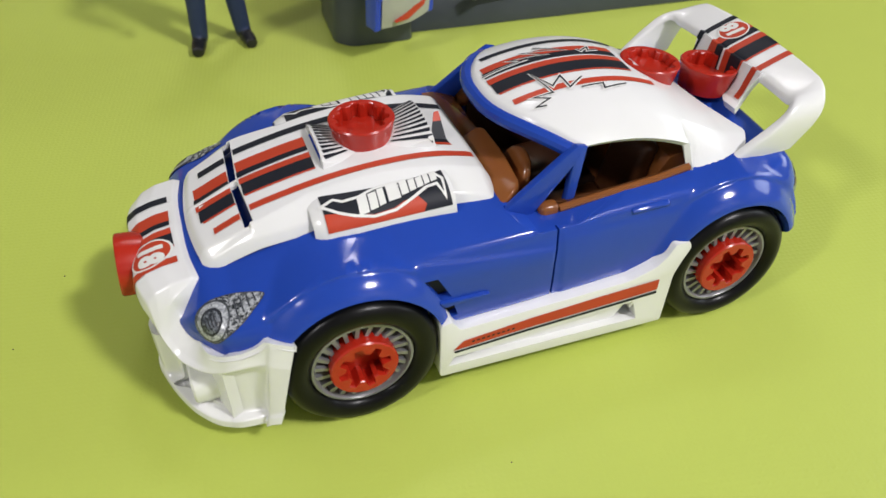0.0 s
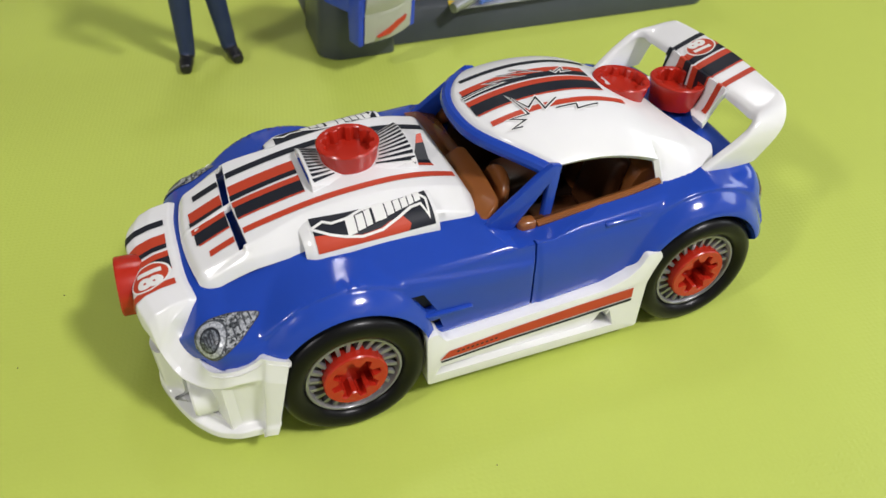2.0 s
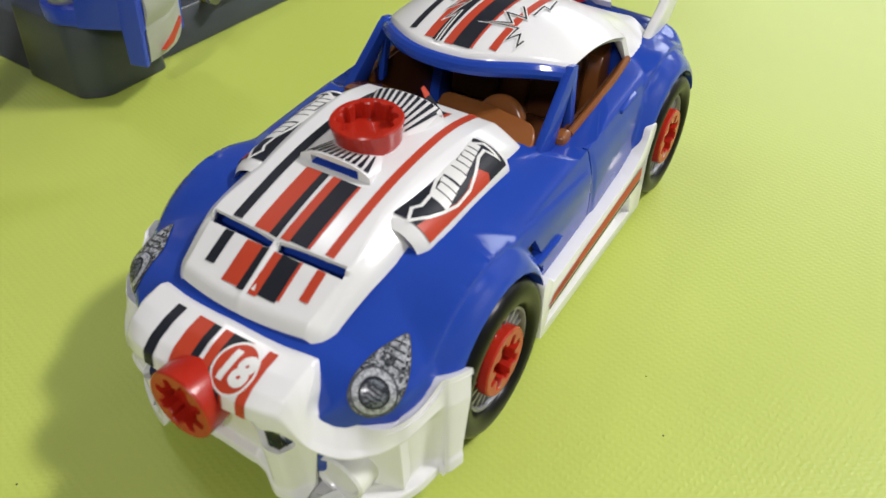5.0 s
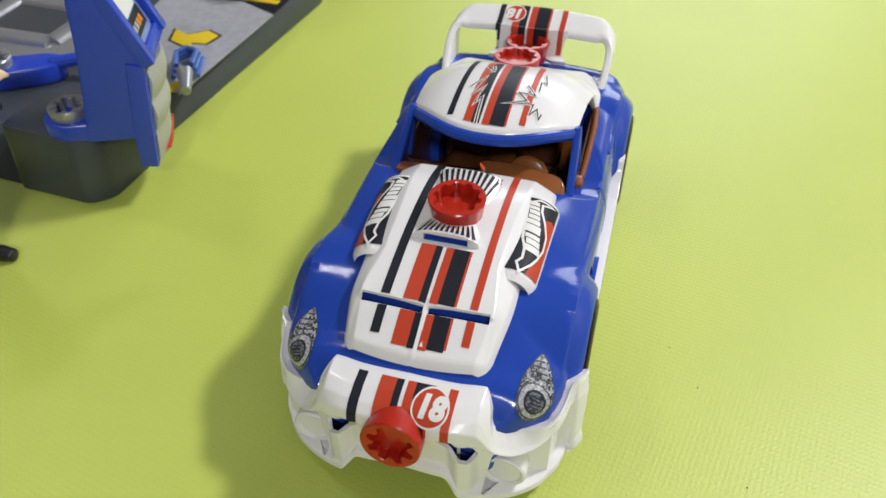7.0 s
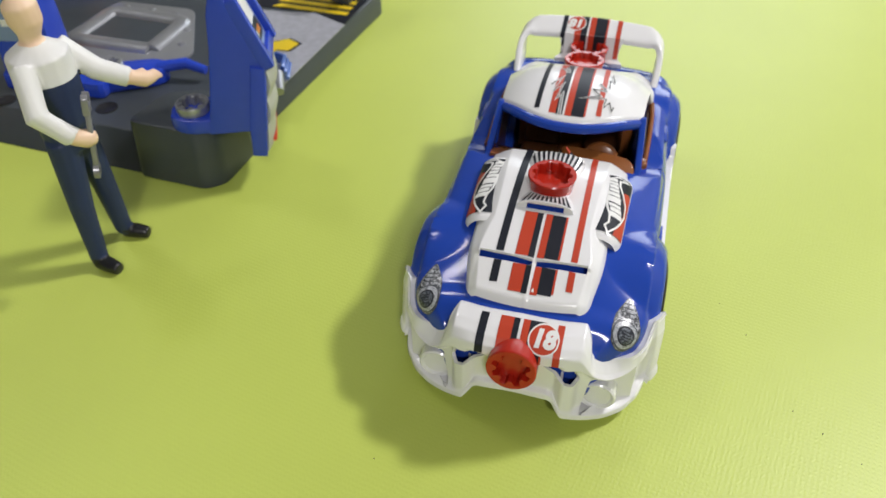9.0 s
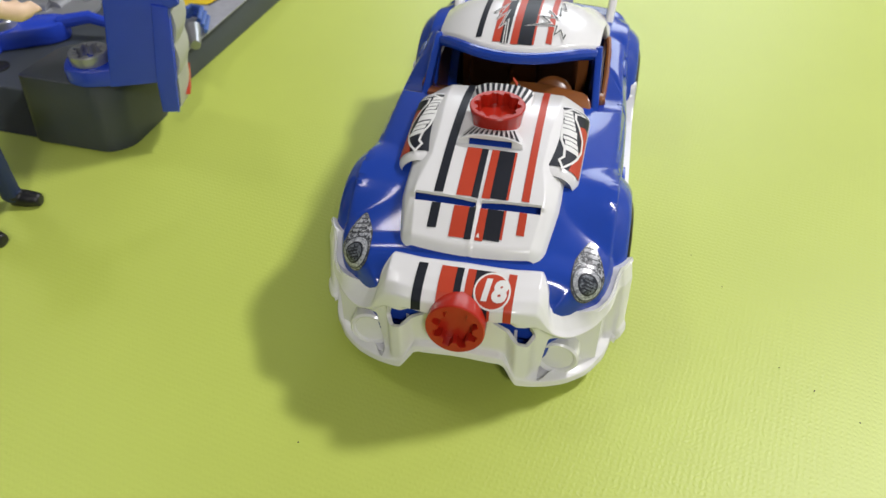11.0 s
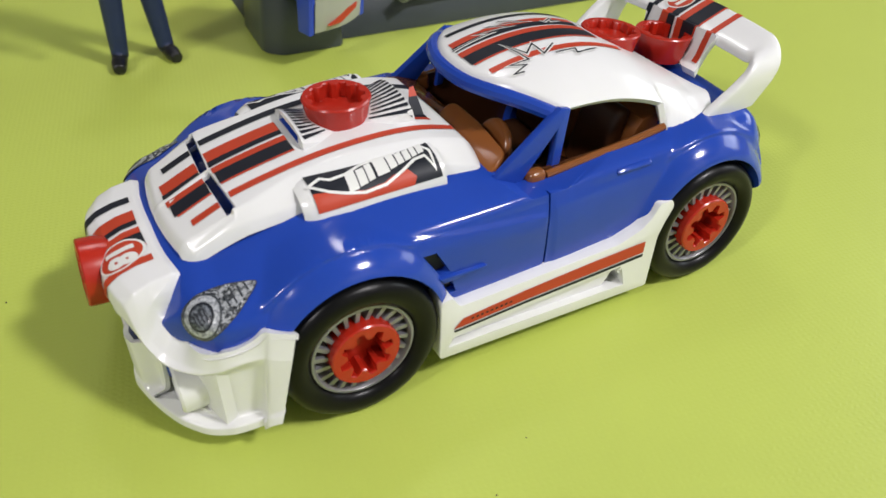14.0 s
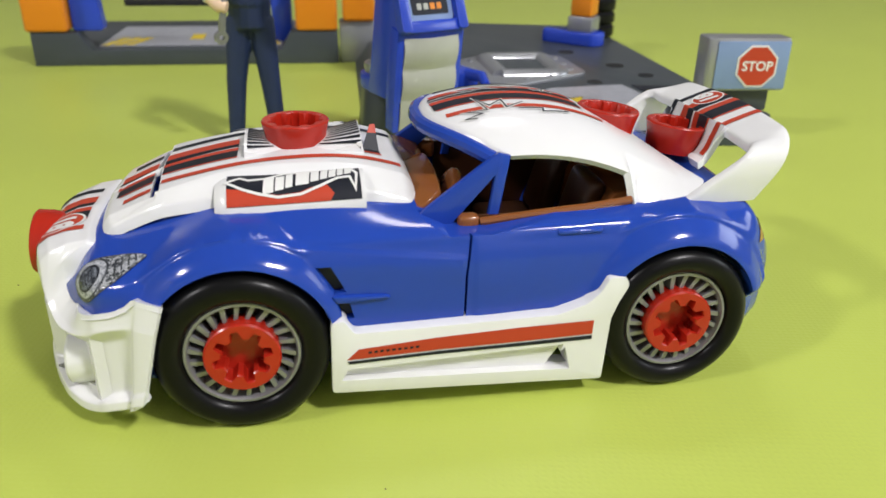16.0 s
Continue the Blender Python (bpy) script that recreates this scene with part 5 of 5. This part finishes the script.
tyres.matrix_world = pose(0.290, 0.575, DZ)
tagged(tyres, "stack of three small black toy tyres", "toy tyres")
stack_mesh = finish(lathe([(0.010, 0.0), (0.020, 0.0), (0.0225, 0.003), (0.0225, 0.011), (0.020, 0.014), (0.010, 0.014), (0.009, 0.007), (0.010, 0.0)], 40))
for k in range(4):
    put("tyre", stack_mesh, RUBBER, tyres, m=pose(0, 0, 0.0142 * k))

# stop sign block at the near corner
sign = new("sign_block")
sign.matrix_world = pose(0.2765, 0.2360, 0, 0, 0, -6)
tagged(sign, "grey toy sign block with a red stop octagon", "toy sign")
part("block", box((-0.022, -0.002, DZ + 0.0013), (0.024, 0.018, 0.0405), 0.0015), CHARCOAL, sign, "charcoal foot")
part("housing", prism(rounded([(-0.031, -0.008), (0.032, -0.008), (0.032, 0.012), (-0.031, 0.014)], 0.004, 3), 0.0405, 0.0790, 0.0010, axis="z"), GREY, sign, "grey housing")
part("face", box((-0.024, -0.0094, 0.0420), (0.0310, -0.0078, 0.0770), 0.0006), SKY_PRINT, sign, "light blue face")


def octagon(r):
    return [(0.0070 + r * math.cos(math.pi / 8 + k * math.pi / 4), 0.0590 + r * math.sin(math.pi / 8 + k * math.pi / 4)) for k in range(8)]


part("octagon_rim", prism(octagon(0.0165), -0.0100, -0.0092), PRINT_WHITE, sign, "white octagon rim")
part("octagon", prism(octagon(0.0150), -0.0104, -0.0097), PRINT_RED, sign, "red octagon")
word = text_shape("STOP", 0.0098, 0.0, 0.0002)
part("stop_word", word, PRINT_WHITE, sign, "white word on the octagon", Matrix.Translation((0.0070, -0.0107, 0.0590)) @ pose(0, 0, 0, 90, 0, 0))

# second part of the garage, further back
garage = new("toy_garage")
garage.matrix_world = pose(-0.316, 0.577, 0, 0, 0, -3)
tagged(garage, "charcoal toy garage bay with orange posts and a printed floor", "toy garage")
GW = 0.312
part("plinth", prism([(0.0, 0.0), (GW, 0.0), (GW, 0.034), (0.262, 0.034), (0.252, 0.016), (0.058, 0.016), (0.046, 0.034), (0.0, 0.034)], 0.0, 0.020, 0.001), CHARCOAL, garage, "charcoal front wall with a low opening")
part("bay_floor", box((0.002, 0.0205, 0.0), (GW - 0.002, 0.20, 0.0155), 0.001), CHARCOAL, garage, "charcoal floor block")
part("floor_sticker", box((0.060, 0.024, 0.0156), (0.250, 0.150, 0.0164)), CHECK, garage, "silver printed floor")
for k in range(3):
    part("hazard_stripe", prism([(0.062 + 0.012 * k, 0.026), (0.069 + 0.012 * k, 0.026), (0.082 + 0.012 * k, 0.070), (0.075 + 0.012 * k, 0.070)], 0.0164, 0.0170, axis="z"), YELLOW, garage, "yellow stripe")
    part("hazard_stripe", prism([(0.226 + 0.009 * k, 0.026), (0.231 + 0.009 * k, 0.026), (0.224 + 0.009 * k, 0.060), (0.219 + 0.009 * k, 0.060)], 0.0164, 0.0170, axis="z"), YELLOW, garage, "yellow stripe")
part("floor_mark", box((0.148, 0.060, 0.0164), (0.162, 0.090, 0.0170)), YELLOW, garage, "yellow floor mark")
for x0, x1 in ((-0.004, 0.038), (0.268, 0.312), (0.318, 0.352)):
    part("orange_post", box((x0, -0.003, 0.0345 if x0 < 0.31 else 0.044), (x1, 0.034, 0.094), 0.004, 3), ORANGE, garage, "orange post")
part("grey_stand", box((0.314, 0.004, 0.0), (0.352, 0.030, 0.0435), 0.002), GREY, garage, "grey stand under a post")
part("blue_post", prism(rounded([(0.040, 0.034), (0.070, 0.034), (0.066, 0.080), (0.056, 0.092), (0.040, 0.092)], 0.004), 0.010, 0.030, 0.001), TOOL_BLUE, garage, "blue post")
part("blue_bar", box((0.240, 0.045, 0.0156), (0.262, 0.070, 0.085), 0.003), TOOL_BLUE, garage, "dark blue bar")
part("cross_bar", box((0.060, 0.150, 0.040), (0.250, 0.158, 0.048), 0.002), VOID, garage, "black cross bar")

# ---- toy mechanic: one plain shape ----


def figure():
    limbs = [
        ("shoe", tube([(-0.1000, 0.2690, 0.0045), (-0.1020, 0.2600, 0.0042), (-0.1035, 0.2520, 0.0035)], [0.0050, 0.0052, 0.0040], 12), SHOE),
        ("shoe", tube([(-0.0690, 0.2700, 0.0045), (-0.0675, 0.2610, 0.0042), (-0.0665, 0.2530, 0.0035)], [0.0050, 0.0052, 0.0040], 12), SHOE),
        ("leg", tube([(-0.0995, 0.2680, 0.0060), (-0.0965, 0.2690, 0.0450), (-0.0905, 0.2700, 0.0900)], [0.0056, 0.0072, 0.0098], 12), NAVY),
        ("leg", tube([(-0.0695, 0.2690, 0.0060), (-0.0725, 0.2690, 0.0450), (-0.0765, 0.2700, 0.0900)], [0.0056, 0.0072, 0.0098], 12), NAVY),
        ("hip", tube([(-0.0835, 0.2700, 0.0840), (-0.0835, 0.2700, 0.1020)], [0.0140, 0.0150], 16), NAVY),
        ("bib", tube([(-0.0835, 0.2690, 0.1000), (-0.0835, 0.2690, 0.1300)], [0.0150, 0.0158], 16), NAVY),
        ("chest", tube([(-0.0835, 0.2705, 0.1280), (-0.0835, 0.2705, 0.1420), (-0.0835, 0.2705, 0.1480)], [0.0170, 0.0165, 0.0080], 16), SHIRT),
        ("arm", tube([(-0.0700, 0.2690, 0.1400), (-0.0640, 0.2530, 0.1240), (-0.0565, 0.2390, 0.1165)], [0.0070, 0.0066, 0.0060], 12), SHIRT),
        ("palm", tube([(-0.0565, 0.2390, 0.1165), (-0.0510, 0.2330, 0.1130), (-0.0460, 0.2310, 0.1120)], [0.0042, 0.0050, 0.0036], 10), SKIN),
        ("arm", tube([(-0.0980, 0.2690, 0.1400), (-0.1120, 0.2580, 0.1200), (-0.1060, 0.2460, 0.1060)], [0.0070, 0.0066, 0.0060], 12), SHIRT),
        ("palm", tube([(-0.1060, 0.2460, 0.1060), (-0.1000, 0.2420, 0.1020), (-0.0960, 0.2410, 0.1010)], [0.0048, 0.0054, 0.0044], 10), SKIN),
        *[("finger", tube([(-0.0490 + 0.0010 * k, 0.2318 - 0.0012 * k, 0.1150 - 0.0016 * k), (-0.0450 + 0.0008 * k, 0.2298 - 0.0012 * k, 0.1156 - 0.0016 * k), (-0.0425 + 0.0006 * k, 0.2306 - 0.0010 * k, 0.1132 - 0.0014 * k)], [0.0017, 0.0017, 0.0014], 8), SKIN) for k in range(3)],
        ("thumb", tube([(-0.0530, 0.2350, 0.1150), (-0.0500, 0.2362, 0.1172), (-0.0465, 0.2352, 0.1168)], [0.0018, 0.0018, 0.0014], 8), SKIN),
        ("neck", tube([(-0.0835, 0.2705, 0.1450), (-0.0835, 0.2705, 0.1560)], [0.0060, 0.0060], 10), SKIN),
        ("head", tube([(-0.0835, 0.2700, 0.1530), (-0.0835, 0.2695, 0.1600), (-0.0835, 0.2700, 0.1690), (-0.0835, 0.2700, 0.1740)], [0.0060, 0.0090, 0.0092, 0.0050], 14), SKIN),
    ]
    centres = []
    for name, bm, mat in limbs:
        bmesh.ops.subdivide_edges(bm, edges=bm.edges[:], cuts=4, use_grid_fill=True)
        for v in bm.verts:
            centres.append((v.co.copy(), mat))
        for f in bm.faces:
            centres.append((f.calc_center_median(), mat))
    kd = KDTree(len(centres))
    for i, (co, _) in enumerate(centres):
        kd.insert(co, i)
    kd.balance()
    joined = merged(*[l[1] for l in limbs])
    me = bpy.data.meshes.new("figure")
    joined.to_mesh(me)
    joined.free()
    ob = new("figure_form", me)
    mod = ob.modifiers.new("fuse", "REMESH")
    mod.mode, mod.voxel_size = "VOXEL", 0.0011
    sm = ob.modifiers.new("soft", "SMOOTH")
    sm.factor, sm.iterations = 0.5, 3
    out = bpy.data.meshes.new_from_object(ob.evaluated_get(bpy.context.evaluated_depsgraph_get()))
    bpy.data.objects.remove(ob)
    mats = [SHOE, NAVY, SHIRT, SKIN]
    out.materials.clear()
    for m in mats:
        out.materials.append(m)
    for p in out.polygons:
        p.use_smooth = True
        mat = centres[kd.find(p.center)[1]][1]
        trunk = math.hypot(p.center.x + 0.0835, p.center.y - 0.2700) < 0.0172
        if trunk and mat in (NAVY, SHIRT):
            mat = NAVY if p.center.z < 0.1285 else SHIRT
        p.material_index = mats.index(mat)
    return out


doll = put("toy_mechanic", figure(), None, m=Matrix.Translation((0.002, 0.009, 0)))
tagged(doll, "toy mechanic figure in navy overalls and a white shirt", "toy figure")
spanner = new("toy_spanner")
spanner.matrix_world = pose(-0.0965, 0.2495, 0.1025, 8, 6, 30)
tagged(spanner, "silver toy spanner held upright by the figure", "toy spanner")
part("shaft", box((-0.0022, -0.0014, -0.018), (0.0022, 0.0014, 0.016), 0.0008), SILVER, spanner)
part("jaw", prism(rounded([(-0.0045, 0.014), (0.0045, 0.014), (0.0048, 0.024), (0.0018, 0.026), (0.0014, 0.020), (-0.0014, 0.020), (-0.0018, 0.026), (-0.0048, 0.024)], 0.001, 2), -0.0018, 0.0018, 0.0004), SILVER, spanner)
part("ring_end", lathe([(0.0018, -0.0015), (0.0046, -0.0015), (0.0046, 0.0015), (0.0018, 0.0015), (0.0018, -0.0015)], 20, "y"), SILVER, spanner, m=pose(0, 0, -0.021))

# ---- crumbs on the cover ----
rng = random.Random(4)
crumbs = [(-0.0335, -0.1060), (-0.0555, -0.1210), (-0.1160, -0.1580), (-0.1890, 0.0610), (-0.1050, -0.1440), (-0.2100, 0.0200), (-0.1300, -0.1750)]
for cx, cy in crumbs:
    r = rng.uniform(0.0003, 0.0006)
    bm = bmesh.new()
    bmesh.ops.create_icosphere(bm, subdivisions=1, radius=r)
    for v in bm.verts:
        v.co *= rng.uniform(0.7, 1.2)
        v.co.z = v.co.z * 0.6 + r * 0.5
    tagged(part("crumb", bm, CRUMB, m=pose(cx, cy, 0.0, 0, 0, rng.uniform(0, 360))), "tiny dark crumb lying on the green cover", "crumb", group="crumbs")
